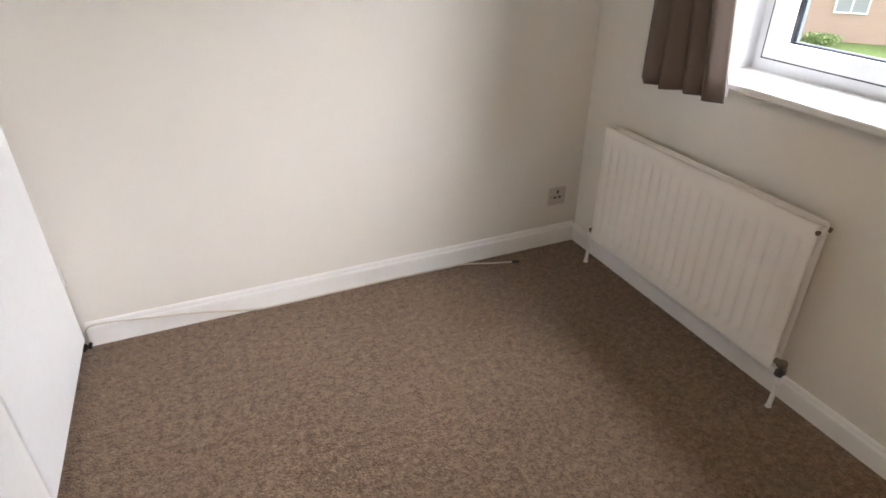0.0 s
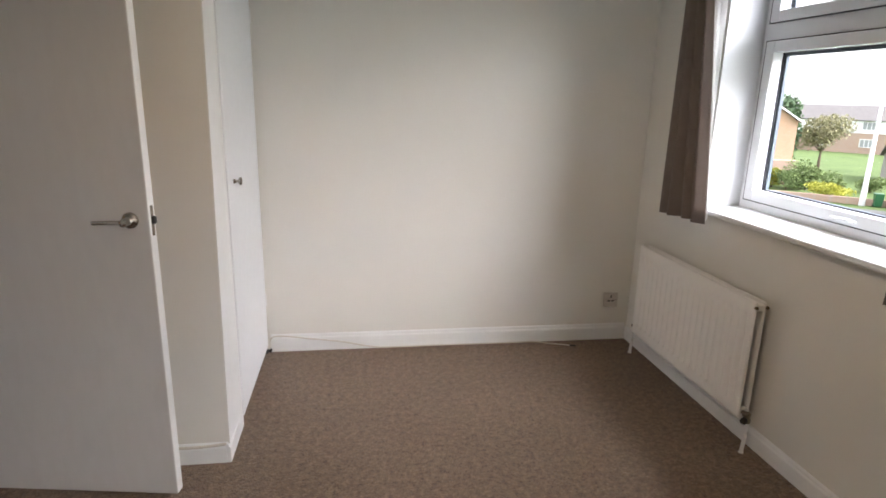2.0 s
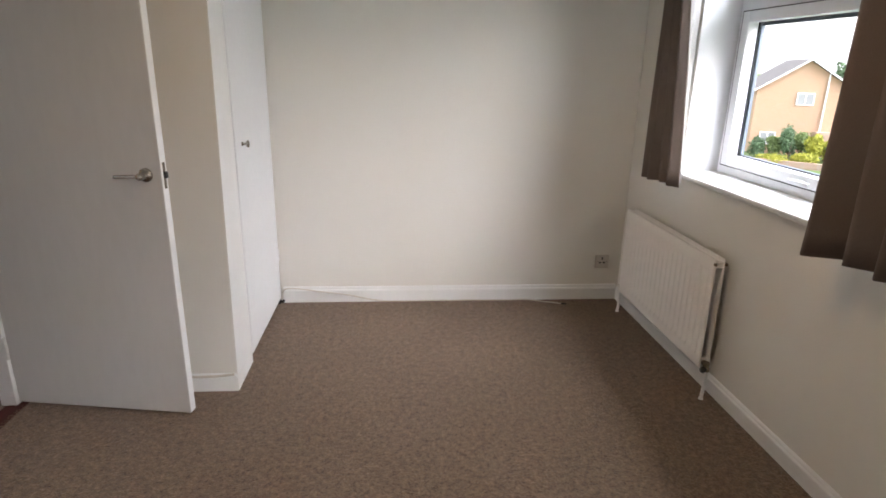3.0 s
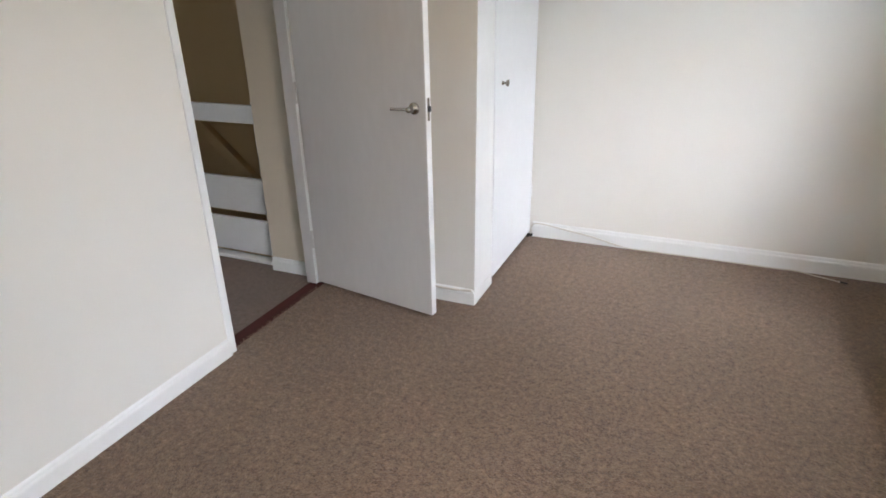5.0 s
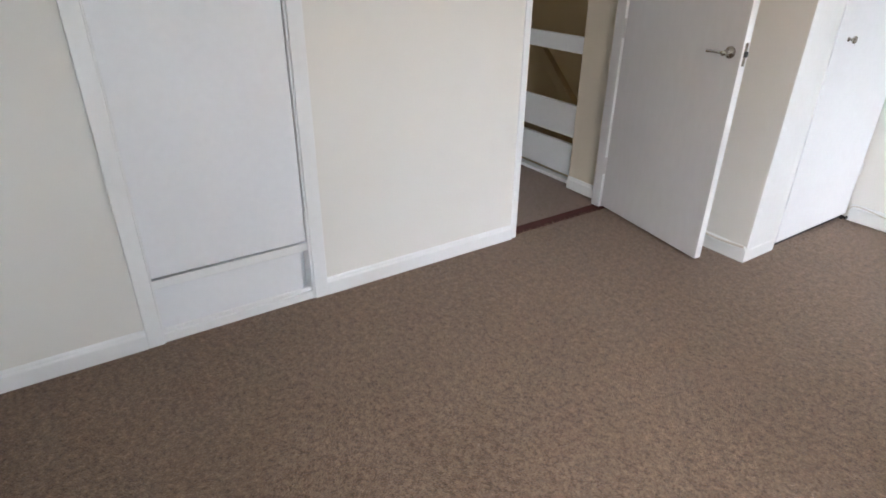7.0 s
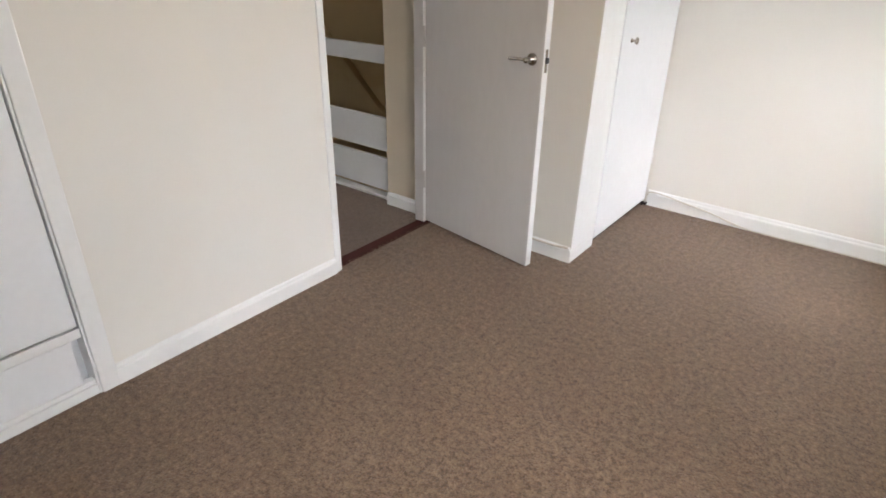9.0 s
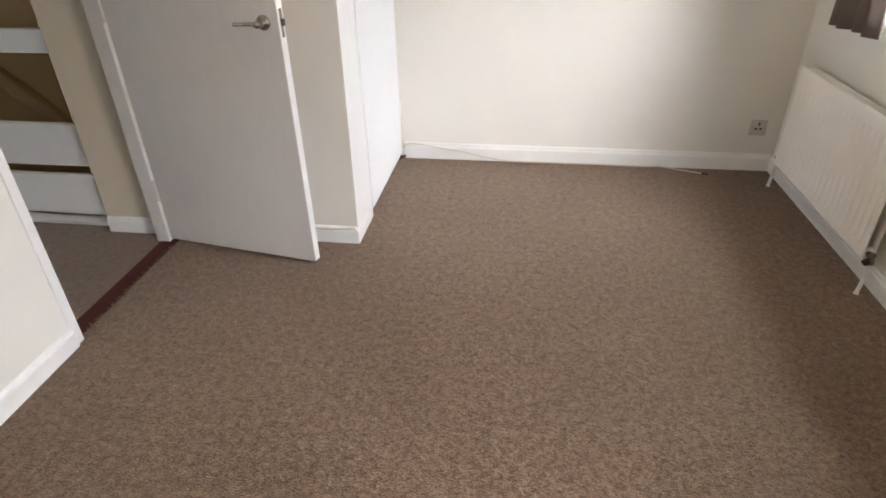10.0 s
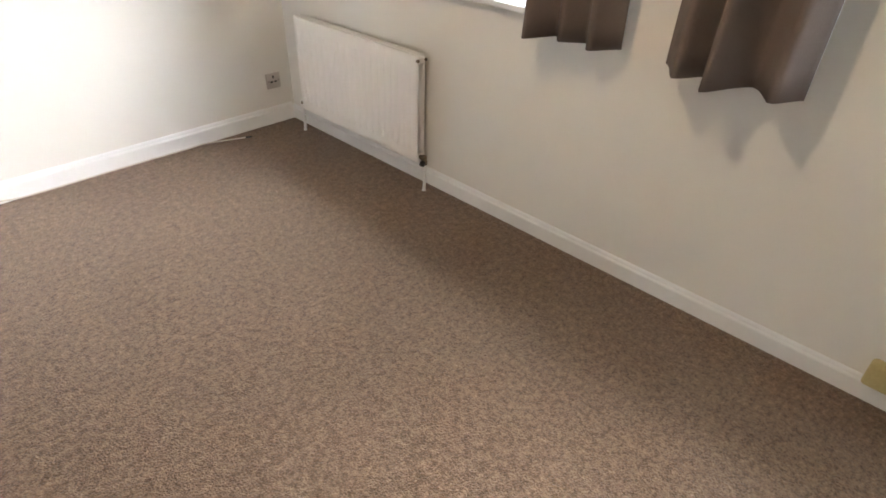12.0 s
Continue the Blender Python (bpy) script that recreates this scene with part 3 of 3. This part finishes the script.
# ---- curtains ----
def curtain(name, y0, y1, zb, zt, folds, amp, xc, gather, label, lining_side=0, seed=0, skew=0.0):
    """Pleated cloth hanging from zt to zb, gathered towards y0's side at the top."""
    top = thing(name, xc, (y0 + y1) / 2, zt, label, "curtain", "curtains")
    n, rows = folds * 14, 18
    rnd = random.Random(seed)
    phase = [rnd.uniform(-0.25, 0.25) for _ in range(folds + 2)]
    size = [rnd.uniform(0.75, 1.2) for _ in range(folds + 2)]

    def shape(u, v):
        k = u * folds
        i = int(min(k, folds - 1e-6))
        f = k - i
        f = min(max(f + phase[i] * math.sin(math.pi * f) * 0.6, 0), 1)
        saw = 1 - abs(2 * f - 1)
        saw = saw * saw * (3 - 2 * saw) * 0.5 + saw * 0.5
        a = amp * size[i] * (0.55 + 0.45 * (1 - v))
        mid = gather * v
        y = y0 + (y1 - y0) * u
        y = y + mid * (1 - u if gather * (y1 - y0) > 0 else u)
        y += 0.010 * math.sin(3 * v + 2 * u + seed)
        x = xc + skew * u + amp * 0.45 - a * saw + 0.004 * math.sin(9 * u + 5 * v + seed)
        return x, y

    def sheet(off, za, zc, ua=0.0, ub=1.0):
        bm = bmesh.new()
        grid = []
        for r in range(rows + 1):
            v = r / rows
            row = []
            for c in range(n + 1):
                u = ua + (ub - ua) * c / n
                x, y = shape(u, v)
                row.append(bm.verts.new((x + off, y, za + (zc - za) * v + 0.003 * math.sin(7 * u + seed) * (1 - v))))
            grid.append(row)
        for r0, r1 in zip(grid, grid[1:]):
            for c in range(n):
                bm.faces.new((r0[c], r0[c + 1], r1[c + 1], r1[c]))
        bmesh.ops.recalc_face_normals(bm, faces=bm.faces)
        bmesh.ops.solidify(bm, geom=bm.faces[:], thickness=0.003)
        return bm

    cloth = part("cloth", sheet(0, zb, zt), CLOTH, top, smooth=True)
    part("lining", sheet(0.007, zb + 0.02, zt - 0.01), LINING, top, "pale lining cloth", smooth=True)
    if lining_side:
        bm = bmesh.new()
        grid = []
        for r in range(rows + 1):
            v = r / rows
            x, y = shape(1.0 if lining_side > 0 else 0.0, v)
            z = zb + 0.02 + (zt - zb - 0.03) * v
            reach = min(1, v * 2.5) * 0.85 + 0.15
            xe, ye = x + (1.606 - x) * reach, y + (1.452 - y) * reach
            grid.append([bm.verts.new((x + (xe - x) * c / 5, y + (ye - y) * c / 5 + 0.006 * math.sin(2.2 * c + 3 * v), z)) for c in range(6)])
        for r0, r1 in zip(grid, grid[1:]):
            for c in range(5):
                bm.faces.new((r0[c], r0[c + 1], r1[c + 1], r1[c]))
        bmesh.ops.solidify(bm, geom=bm.faces[:], thickness=0.002)
        part("lining_return", bm, LINING, top, "pale lining edge turned to the window", smooth=True)
    return top


curtain("curtain", 1.662, 1.332, 0.855, 2.22, 4, 0.042, 1.507, 0.20, "taupe lined curtain drawn open beside the window", 1, 3, 0.03)
curtain("curtain", 0.352, 0.012, 0.859, 2.22, 3, 0.075, 1.485, -0.04, "taupe lined curtain hanging in loose folds between the windows", 0, 5, 0.07)
curtain("curtain", -0.159, -0.528, 0.857, 2.22, 3, 0.115, 1.512, -0.02, "taupe lined curtain with three broad folds between the windows", 0, 8)
track = thing("curtain_track", 1.5, 0, 2.22, "white curtain track fixed above the windows", "curtain track")
part("rail", box(1.47, 1.50, -2.0, 1.75, 2.22, 2.245, bevel=0.004), UPVC, track)
for y in (-1.9, -0.1, 1.65):
    part("bracket", box(1.47, XE + 0.0262 * (YN - y), y - 0.012, y + 0.012, 2.245, 2.265, bevel=0.003), UPVC, track)

# ---- sockets, cables, small fittings ----
sock = thing("socket", 1.4975, YN, 0.2, "white three-pin wall socket above the skirting", "socket")
plate = part("plate", box(1.4545, 1.5405, YN - 0.009, YN + 0.0, 0.2, 0.286, bevel=0.0035), PLASTIC, sock)
for dx, dz, w, h in ((0, 0.021, 0.004, 0.008), (-0.012, -0.005, 0.007, 0.0045), (0.012, -0.005, 0.007, 0.0045)):
    part("pin_hole", box(1.4975 + dx - w, 1.4975 + dx + w, YN - 0.0102, YN - 0.0085, 0.243 + dz - h, 0.243 + dz + h), DARK, plate, "dark pin hole")
for dx in (-0.03, 0.03):
    part("screw", rod((1.4975 + dx, YN - 0.0102, 0.243), (1.4975 + dx, YN - 0.008, 0.243), 0.003), STEEL, plate)

tv_x = XE + 0.079
tv = thing("aerial_box", tv_x - 0.02, -0.97, 0.13, "aged cream plastic cable box on the skirting", "cable box")
part("cover", box(tv_x - 0.042, tv_x - 0.0005, -1.03, -0.942, 0.070, 0.160, bevel=0.012, seg=3), CREAMP, tv)

cab = thing("aerial_cable", 0.4, YN - 0.02, 0.0, "loose cream aerial cable lying along the skirting", "cable")
part("sheath", tube([(-0.44, YN - 0.008, 0.060), (-0.42, YN - 0.019, 0.088), (-0.36, YN - 0.022, 0.092), (-0.22, YN - 0.022, 0.072), (-0.06, YN - 0.023, 0.05), (0.12, YN - 0.024, 0.012), (0.25, YN - 0.024, 0.006), (0.6, YN - 0.022, 0.006), (0.93, YN - 0.026, 0.006), (1.03, YN - 0.042, 0.014), (1.13, YN - 0.072, 0.012), (1.235, YN - 0.094, 0.006)], 0.0034), CABLE, cab, smooth=True)
part("plug_end", rod((1.235, YN - 0.094, 0.006), (1.268, YN - 0.101, 0.005), 0.005), DARK, cab, "dark cable end")
cab2 = thing("pier_cable", -0.7, 1.04, 0.09, "white cable drooping along the top of the skirting", "cable")
part("sheath", tube([(-1.20, 1.055, 0.086), (-0.95, 1.050, 0.086), (-0.80, 1.045, 0.083), (-0.66, 1.042, 0.076), (-0.55, 1.042, 0.076), (-0.462, 1.043, 0.083)], 0.0055), CABLE, cab2, smooth=True)

fluff = thing("dust_clump", -0.445, 2.035, 0.0, "grey dust clump in the corner by the wardrobe door", "dust clump")
bm = bmesh.new()
rnd = random.Random(4)
for _ in range(16):
    c = Vector((-0.447 + rnd.uniform(-0.014, 0.016), 2.036 + rnd.uniform(-0.012, 0.012), 0.004 + rnd.uniform(0, 0.016)))
    bmesh.ops.create_icosphere(bm, subdivisions=1, radius=rnd.uniform(0.004, 0.009), matrix=Matrix.Translation(c))
part("fluff", bm, DUST_AND_SHADE, fluff)
fray = thing("frayed_carpet_edge", -1.292, 0.62, 0.0, "frayed brown carpet yarns along the doorway edge", "carpet fringe")
bm = bmesh.new()
for k in range(70):
    y = 0.29 + 0.67 * k / 70 + rnd.uniform(-0.004, 0.004)
    a, l2 = rnd.uniform(-0.9, 0.9), rnd.uniform(0.006, 0.024)
    add_rod(bm, (-1.290, y, 0.002), (-1.290 - l2 * math.cos(a), y + l2 * math.sin(a), 0.0045), 0.0016, 0.0008, 5)
part("yarns", bm, CARPET, fray)

# Pendant out of view; its shade is added to darken the wall tops.
LX, LY, LZ = 0.34, -0.05, 2.06
lamp = thing("pendant_light", LX, LY, H, "unseen ceiling pendant with a cloth shade added to dim the upper walls", "ceiling light")
part("ceiling_rose", lathe(((0.042, 0.0), (0.042, 0.008), (0.03, 0.022), (0.008, 0.028)), (LX, LY, H - 0.0005), (0, 0, -1)), PLASTIC, lamp, smooth=True)
part("flex", rod((LX, LY, H - 0.026), (LX, LY, LZ + 0.15), 0.0035, n=10), PLASTIC, lamp)
part("lampholder", lathe(((0.010, 0.0), (0.018, 0.008), (0.019, 0.05), (0.016, 0.058)), (LX, LY, LZ + 0.152), (0, 0, -1)), PLASTIC, lamp, smooth=True)
bm = bmesh.new()
rings = []
for rad, h in ((0.11, 0.135), (0.155, 0.04), (0.20, -0.06), (0.197, -0.06), (0.152, 0.04), (0.107, 0.135)):
    rings.append([bm.verts.new((LX + rad * math.cos(k * math.pi / 20), LY + rad * math.sin(k * math.pi / 20), LZ + h)) for k in range(40)])
for r0, r1 in zip(rings, rings[1:] + rings[:1]):
    for k in range(40):
        bm.faces.new((r0[k], r0[(k + 1) % 40], r1[(k + 1) % 40], r1[k]))
shade = part("shade", bm, SHADE, lamp, "added cloth shade keeping bulb light off the upper walls", smooth=True)
for k in range(3):
    a = k * 2 * math.pi / 3
    part("shade_spoke", rod((LX, LY, LZ + 0.125), (LX + 0.109 * math.cos(a), LY + 0.109 * math.sin(a), LZ + 0.132), 0.0018, n=6), STEEL, shade)

# ---- outside: ground, houses, garden ----
GZ = -6.4
GRASS = material("lawn", (0.10, 0.15, 0.035), 0.95, second=(0.06, 0.10, 0.02), scale=0.3, fine=4, bump=0.3, depth=0.05)
ASPHALT = material("pale_worn_asphalt", (0.17, 0.165, 0.16), 0.9, second=(0.13, 0.13, 0.125), scale=0.5, fine=20)
BRICK = brick_material("orange_brick", (0.46, 0.285, 0.18), (0.42, 0.25, 0.15), (0.42, 0.34, 0.26))
PALEBRICK = brick_material("pale_brick", (0.42, 0.28, 0.21), (0.38, 0.25, 0.19), (0.38, 0.32, 0.27))
TILES = material("grey_roof_tiles", (0.17, 0.155, 0.15), 0.85, second=(0.125, 0.115, 0.11), scale=2, fine=8, bump=0.4, stretch=(1, 1, 4), depth=0.03)
RENDERW = material("white_render", (0.38, 0.36, 0.34), 0.85, second=(0.34, 0.32, 0.30), scale=0.6, fine=10)
WPAINT = material("outdoor_white_paint", (0.78, 0.78, 0.78), 0.5, scale=1, fine=10)
PANEG = material("blind_window_pane", (0.30, 0.31, 0.32), 0.15, scale=1, fine=5, bump=0)
GREENP = material("green_bin_plastic", (0.03, 0.14, 0.06), 0.45, scale=3, fine=20)
BLUEP = material("blue_bin_plastic", (0.02, 0.12, 0.38), 0.45, scale=3, fine=20)
BARK = material("bark", (0.12, 0.09, 0.065), 0.95, scale=2, fine=12, bump=0.5, depth=0.02)


def leaf_material(name, a, b):
    return material(name, a, 0.75, second=b, scale=0.8, fine=6, bump=0.0)


LEAF_D, LEAF_G, LEAF_Y, LEAF_B = leaf_material("dark_evergreen", (0.12, 0.19, 0.10), (0.08, 0.135, 0.065)), leaf_material("green_leaves", (0.19, 0.25, 0.09), (0.13, 0.185, 0.065)), leaf_material("yellow_leaves", (0.42, 0.40, 0.05), (0.26, 0.28, 0.04)), leaf_material("brown_twigs", (0.30, 0.28, 0.16), (0.22, 0.21, 0.11))


def at(az, dist):
    return dist * math.sin(radians(az)), -1.1 + dist * math.cos(radians(az))


setting("wall_outside_lower", box(-4.3, 1.64, -2.7, 2.165, GZ, -3.0), BRICK, "brick lower storeys of the building", "wall")
on_east(setting("wall_outside_east", box(1.615, 1.895, -2.7, 2.165, GZ, -0.12), BRICK, "brick outer wall below the windows", "wall"))
setting("wall_outside_south", box(-4.3, 1.7, -2.7, -2.6, -3.0, -0.12), BRICK, "brick outer wall", "wall")
setting("ground", box(-40, 1500, -1500, 1500, GZ - 0.5, GZ), GRASS, "green lawn and fields reaching the horizon", "ground")
bm = box(-45, 45, -2.2, 2.2, 0, 0.02)
bm.transform(pose(*at(41, 50), GZ, 0, 0, -41))
setting("road", bm, ASPHALT, "pale worn asphalt close", "road")
bm = box(-45, 45, -0.9, 0.9, 0, 0.10, bevel=0.02)
bm.transform(pose(*at(41, 53.5), GZ, 0, 0, -41))
setting("pavement", bm, ASPHALT, "pale pavement with a kerb", "pavement")


def house(name, az, dist, turn, w, d, eave, ridge, wallm, label, gable_front=True, wins=(), upper=None):
    """Local: the front is at y=0 facing -y, x across. wins: (x, z, width, height, panes)."""
    x, y = at(az, dist)
    h = thing(name, x, y, GZ, label, "house", turn=-az + turn)
    bm = bmesh.new()
    if gable_front:
        prof = [(-w / 2, 0), (w / 2, 0), (w / 2, eave), (0, ridge), (-w / 2, eave)]
        f0 = [bm.verts.new((a, 0, b)) for a, b in prof]
        f1 = [bm.verts.new((a, d, b)) for a, b in prof]
    else:
        prof = [(0, 0), (d, 0), (d, eave), (d / 2, ridge), (0, eave)]
        f0 = [bm.verts.new((-w / 2, a, b)) for a, b in prof]
        f1 = [bm.verts.new((w / 2, a, b)) for a, b in prof]
    for i in range(5):
        bm.faces.new((f0[i], f0[(i + 1) % 5], f1[(i + 1) % 5], f1[i]))
    bm.faces.new(f0)
    bm.faces.new(f1)
    part("wall", bm, wallm, h, local=True)
    run = w / 2 if gable_front else d / 2
    rise = ridge - eave
    ang = math.degrees(math.atan2(rise, run))
    slope = math.hypot(rise, run)
    for s in (-1, 1):
        bm = box(-slope - 0.35, 0.03, -0.35, (d if gable_front else w) + 0.35, 0.02, 0.16)
        roof_m = pose(0, 0, ridge, 0, -ang, 0)
        bm.transform(roof_m)
        if s > 0:
            bm.transform(Matrix.Diagonal((-1, 1, 1, 1)))
        if not gable_front:
            bm.transform(pose(w / 2, d / 2, 0, 0, 0, 90))
        roof = part("roof", bm, TILES, h, "grey tiled roof slope", local=True)
        bm = box(-slope - 0.4, 0.03, -0.42, -0.35, 0.03, 0.17)
        bm.transform(roof_m)
        if s > 0:
            bm.transform(Matrix.Diagonal((-1, 1, 1, 1)))
        if not gable_front:
            bm.transform(pose(w / 2, d / 2, 0, 0, 0, 90))
        part("verge_board", bm, WPAINT, roof, "white verge board", local=True)
    if upper:
        part("cladding", box(-w / 2 + 0.01, w / 2 - 0.01, -0.06, 0.0, *upper), WPAINT, h, "white cladding band", local=True)
    for wx, wz, ww, wh, panes in wins:
        bm = bmesh.new()
        t = 0.09
        add_box(bm, wx - ww / 2, wx + ww / 2, -0.10, 0.02, wz, wz + t)
        add_box(bm, wx - ww / 2, wx + ww / 2, -0.10, 0.02, wz + wh - t, wz + wh)
        for i in range(panes + 1):
            px = wx - ww / 2 + (ww - t) * i / panes
            add_box(bm, px, px + t, -0.10, 0.02, wz + t, wz + wh - t)
        wi = part("window", bm, WPAINT, h, "white framed window", local=True)
        for i in range(panes):
            px = wx - ww / 2 + t + (ww - t) * i / panes
            part("pane", box(px, px + (ww - t) / panes - t, -0.075, -0.065, wz + t, wz + wh - t), PANEG, wi, local=True)
    return h


brick_house = house("brick_house", 35.3, 67, 14, 8.3, 9, 6.05, 8.75, BRICK, "orange brick gabled house with a white verge", True, [(0.1, 4.7, 1.5, 1.15, 2), (-2.6, 0.9, 1.4, 1.2, 2)])
part("soil_pipe", rod((1.75, -0.12, 2.3), (1.75, -0.12, 7.6), 0.075), WPAINT, brick_house, "white soil pipe", local=True)
part("lower_band", box(1.3, 4.4, -1.2, -0.02, 0, 2.3), PALEBRICK, brick_house, "pale lean-to porch", local=True)
row_wins = [(x, z, 1.9, 1.3, 3) for x in (-19, -13, -7, -1, 5, 11, 17) for z in (1.0, 3.75)]
house("terrace_row", 44.0, 118, -6, 46, 8, 5.3, 7.4, PALEBRICK, "long brick terrace with white cladding under a grey roof", False, row_wins, (3.2, 5.2))
house("bungalow", 52.0, 74, 16, 16, 9, 2.5, 4.9, RENDERW, "white rendered bungalow with a grey tiled roof", False, [(-6.3, 0.8, 1.6, 1.2, 2), (-2.5, 0.8, 1.8, 1.2, 2), (3, 0.8, 1.8, 1.2, 2)])
house("pale_house", 57.5, 49, 6, 12, 8, 5.0, 7.6, PALEBRICK, "pale brick house with a white framed window", False, [(-2.6, 1.75, 1.9, 1.3, 2), (2.5, 1.0, 1.9, 1.3, 2), (2.5, 3.5, 1.9, 1.2, 2)])

# street lamp
lx, ly = at(44.0, 57)
post = thing("street_lamp", lx, ly, GZ, "tall white painted street lamp post", "street lamp")
part("base", rod((0, 0, 0), (0, 0, 1.3), 0.22, 0.2, 14), WPAINT, post, local=True)
part("pole", rod((0, 0, 1.3), (0, 0, 7.9), 0.18, 0.12, 14), WPAINT, post, local=True)
part("lantern", box(-0.15, 0.9, -0.13, 0.13, 7.85, 8.02, bevel=0.05), WPAINT, post, local=True)


def bin_thing(name, az, dist, mat, label, turn):
    x, y = at(az, dist)
    t = thing(name, x, y, GZ, label, "wheelie bin", "wheelie bins", turn=turn)
    bm = box(-0.29, 0.29, -0.34, 0.34, 0.06, 1.0)
    for v in bm.verts:
        f = 0.78 + 0.22 * (v.co.z - 0.06) / 0.94
        v.co.x, v.co.y = v.co.x * f, v.co.y * f
    part("body", bm, mat, t, local=True)
    part("lid", box(-0.31, 0.31, -0.37, 0.37, 1.0, 1.07, bevel=0.03), mat, t, local=True)
    for s in (-0.26, 0.26):
        part("wheel", rod((s - 0.03, 0.3, 0.1), (s + 0.03, 0.3, 0.1), 0.1), DARK, t, local=True)


bin_thing("green_bin", 45.0, 57, GREENP, "green plastic wheelie bin on the grass verge", -30)
bin_thing("blue_bin", 45.95, 57, BLUEP, "blue plastic wheelie bin on the grass verge", -40)


def foliage(rx, ry, rz, zc, count, size, seed, droop=0.0):
    """Many small leaf clumps in an uneven rounded crown."""
    rnd = random.Random(seed)
    verts, faces = [], []
    lumps = [(rnd.uniform(-0.5, 0.5) * rx, rnd.uniform(-0.5, 0.5) * ry, rnd.uniform(-0.45, 0.5) * rz, rnd.uniform(0.35, 0.7)) for _ in range(9)]
    for _ in range(count):
        lx0, ly0, lz0, lr = rnd.choice(lumps)
        d = Vector((rnd.gauss(0, 1), rnd.gauss(0, 1), rnd.gauss(0, 1))).normalized() * rnd.uniform(0.5, 1.05) * lr
        c = Vector((lx0 + d.x * rx, ly0 + d.y * ry, zc + lz0 + d.z * rz))
        q = Euler((rnd.uniform(0, 6), rnd.uniform(0, 6), rnd.uniform(0, 6))).to_matrix()
        s = size * rnd.uniform(0.5, 1.3)
        i = len(verts)
        for p in ((-1, -0.5, 0.1), (0.2, -0.8, -0.15), (1, 0.2, 0.1), (0, 0.8, -0.1)):
            verts.append(c + q @ Vector(p) * s)
        faces.append((i, i + 1, i + 2, i + 3))
    return verts, faces


def plant(name, az, dist, r, height, mat, label, category, trunk, seed, count=600, size=0.16):
    x, y = at(az, dist)
    t = thing(name, x, y, GZ, label, category, turn=seed * 40)
    bm = rod((0, 0, -0.05), (0.05, 0, trunk + height * 0.2), 0.05 + 0.025 * height, 0.03 + 0.008 * height, 9)
    for k in range(6):
        a = k * 1.05 + seed
        add_rod(bm, (0.03, 0, trunk + height * 0.1), (math.cos(a) * r * 0.6, math.sin(a) * r * 0.6, trunk + height * (0.3 + 0.08 * k)), 0.02 + 0.012 * height, 0.012, 6)
    part("trunk", bm, BARK, t, local=True)
    v, f = foliage(r, r, (height - trunk) * 0.5, trunk + (height - trunk) * 0.5, count, size, seed)
    me = bpy.data.meshes.new("crown")
    me.from_pydata(v, [], f)
    me.materials.append(mat)
    ob = new("crown", me)
    ob.parent = t


for nm, az, dist, r, hgt, mat, lab, cat, tr, cnt, sz in (
        ("cypress_bush", 34.9, 63, 0.9, 3.1, LEAF_D, "dark clipped conifer bush in a front garden", "bush", 0.1, 700, 0.16),
        ("cypress_bush", 32.6, 63, 0.8, 2.4, LEAF_D, "dark rounded conifer bush in a front garden", "bush", 0.1, 600, 0.15),
        ("golden_bush", 36.6, 62.5, 1.0, 2.7, LEAF_Y, "yellow-green upright bush in a front garden", "bush", 0.1, 800, 0.15),
        ("yellow_shrub", 33.6, 58.5, 1.5, 0.95, LEAF_Y, "low spreading bright yellow shrub", "shrub", 0.0, 700, 0.12),
        ("yellow_shrub", 36.1, 58.5, 1.1, 1.35, LEAF_Y, "rounded bright yellow shrub", "shrub", 0.0, 700, 0.12),
        ("green_shrub", 38.6, 63, 1.3, 1.9, LEAF_G, "rounded green garden shrub beside the drive", "shrub", 0.1, 700, 0.15),
        ("green_shrub", 40.0, 64, 1.8, 2.6, LEAF_G, "green garden shrub by the path", "shrub", 0.1, 900, 0.17),
        ("green_shrub", 42.0, 66, 1.5, 1.7, LEAF_G, "low green shrub beside the road", "shrub", 0.0, 800, 0.15),
        ("yellow_shrub", 41.6, 61, 1.9, 1.3, LEAF_Y, "mossy yellow-green hedge shrub", "shrub", 0.0, 800, 0.13),
        ("green_shrub", 44.4, 66, 1.4, 1.5, LEAF_G, "green shrub in front of the bungalow", "shrub", 0.0, 700, 0.15),
        ("green_shrub", 33.9, 64, 1.3, 2.2, LEAF_G, "green garden hedge shrub before the brick house", "shrub", 0.0, 800, 0.16),
        ("green_shrub", 35.8, 64.5, 1.2, 2.5, LEAF_G, "green garden hedge shrub before the brick house", "shrub", 0.0, 800, 0.16),
        ("golden_bush", 37.5, 64, 0.9, 2.2, LEAF_Y, "yellow-green rounded bush in a front garden", "bush", 0.1, 700, 0.15),
        ("conifer_tree", 37.7, 84, 2.0, 9.2, LEAF_D, "tall dark conifer behind the brick house", "tree", 1.0, 1500, 0.35),
        ("bare_tree", 40.6, 86, 3.4, 6.6, LEAF_B, "brownish thin-leaved garden tree", "tree", 1.4, 1700, 0.22),
        ("green_shrub", 53.2, 46.5, 1.2, 0.8, LEAF_G, "low shrub beside the pale house", "shrub", 0.0, 600, 0.12)):
    plant(nm, az, dist, r, hgt, mat, lab, cat, tr, int(az * 7) % 50, int(cnt * 2.2), sz * 0.66)
bm = box(-9, 9, -0.12, 0.12, 0, 0.55, bevel=0.02)
bm.transform(pose(*at(39, 57.2), GZ, 0, 0, -41))
wall_ob = thing("garden_wall", *at(39, 57.2), GZ, "low pale brick garden wall along the pavement", "garden wall")
part("wall", bm, PALEBRICK, wall_ob)
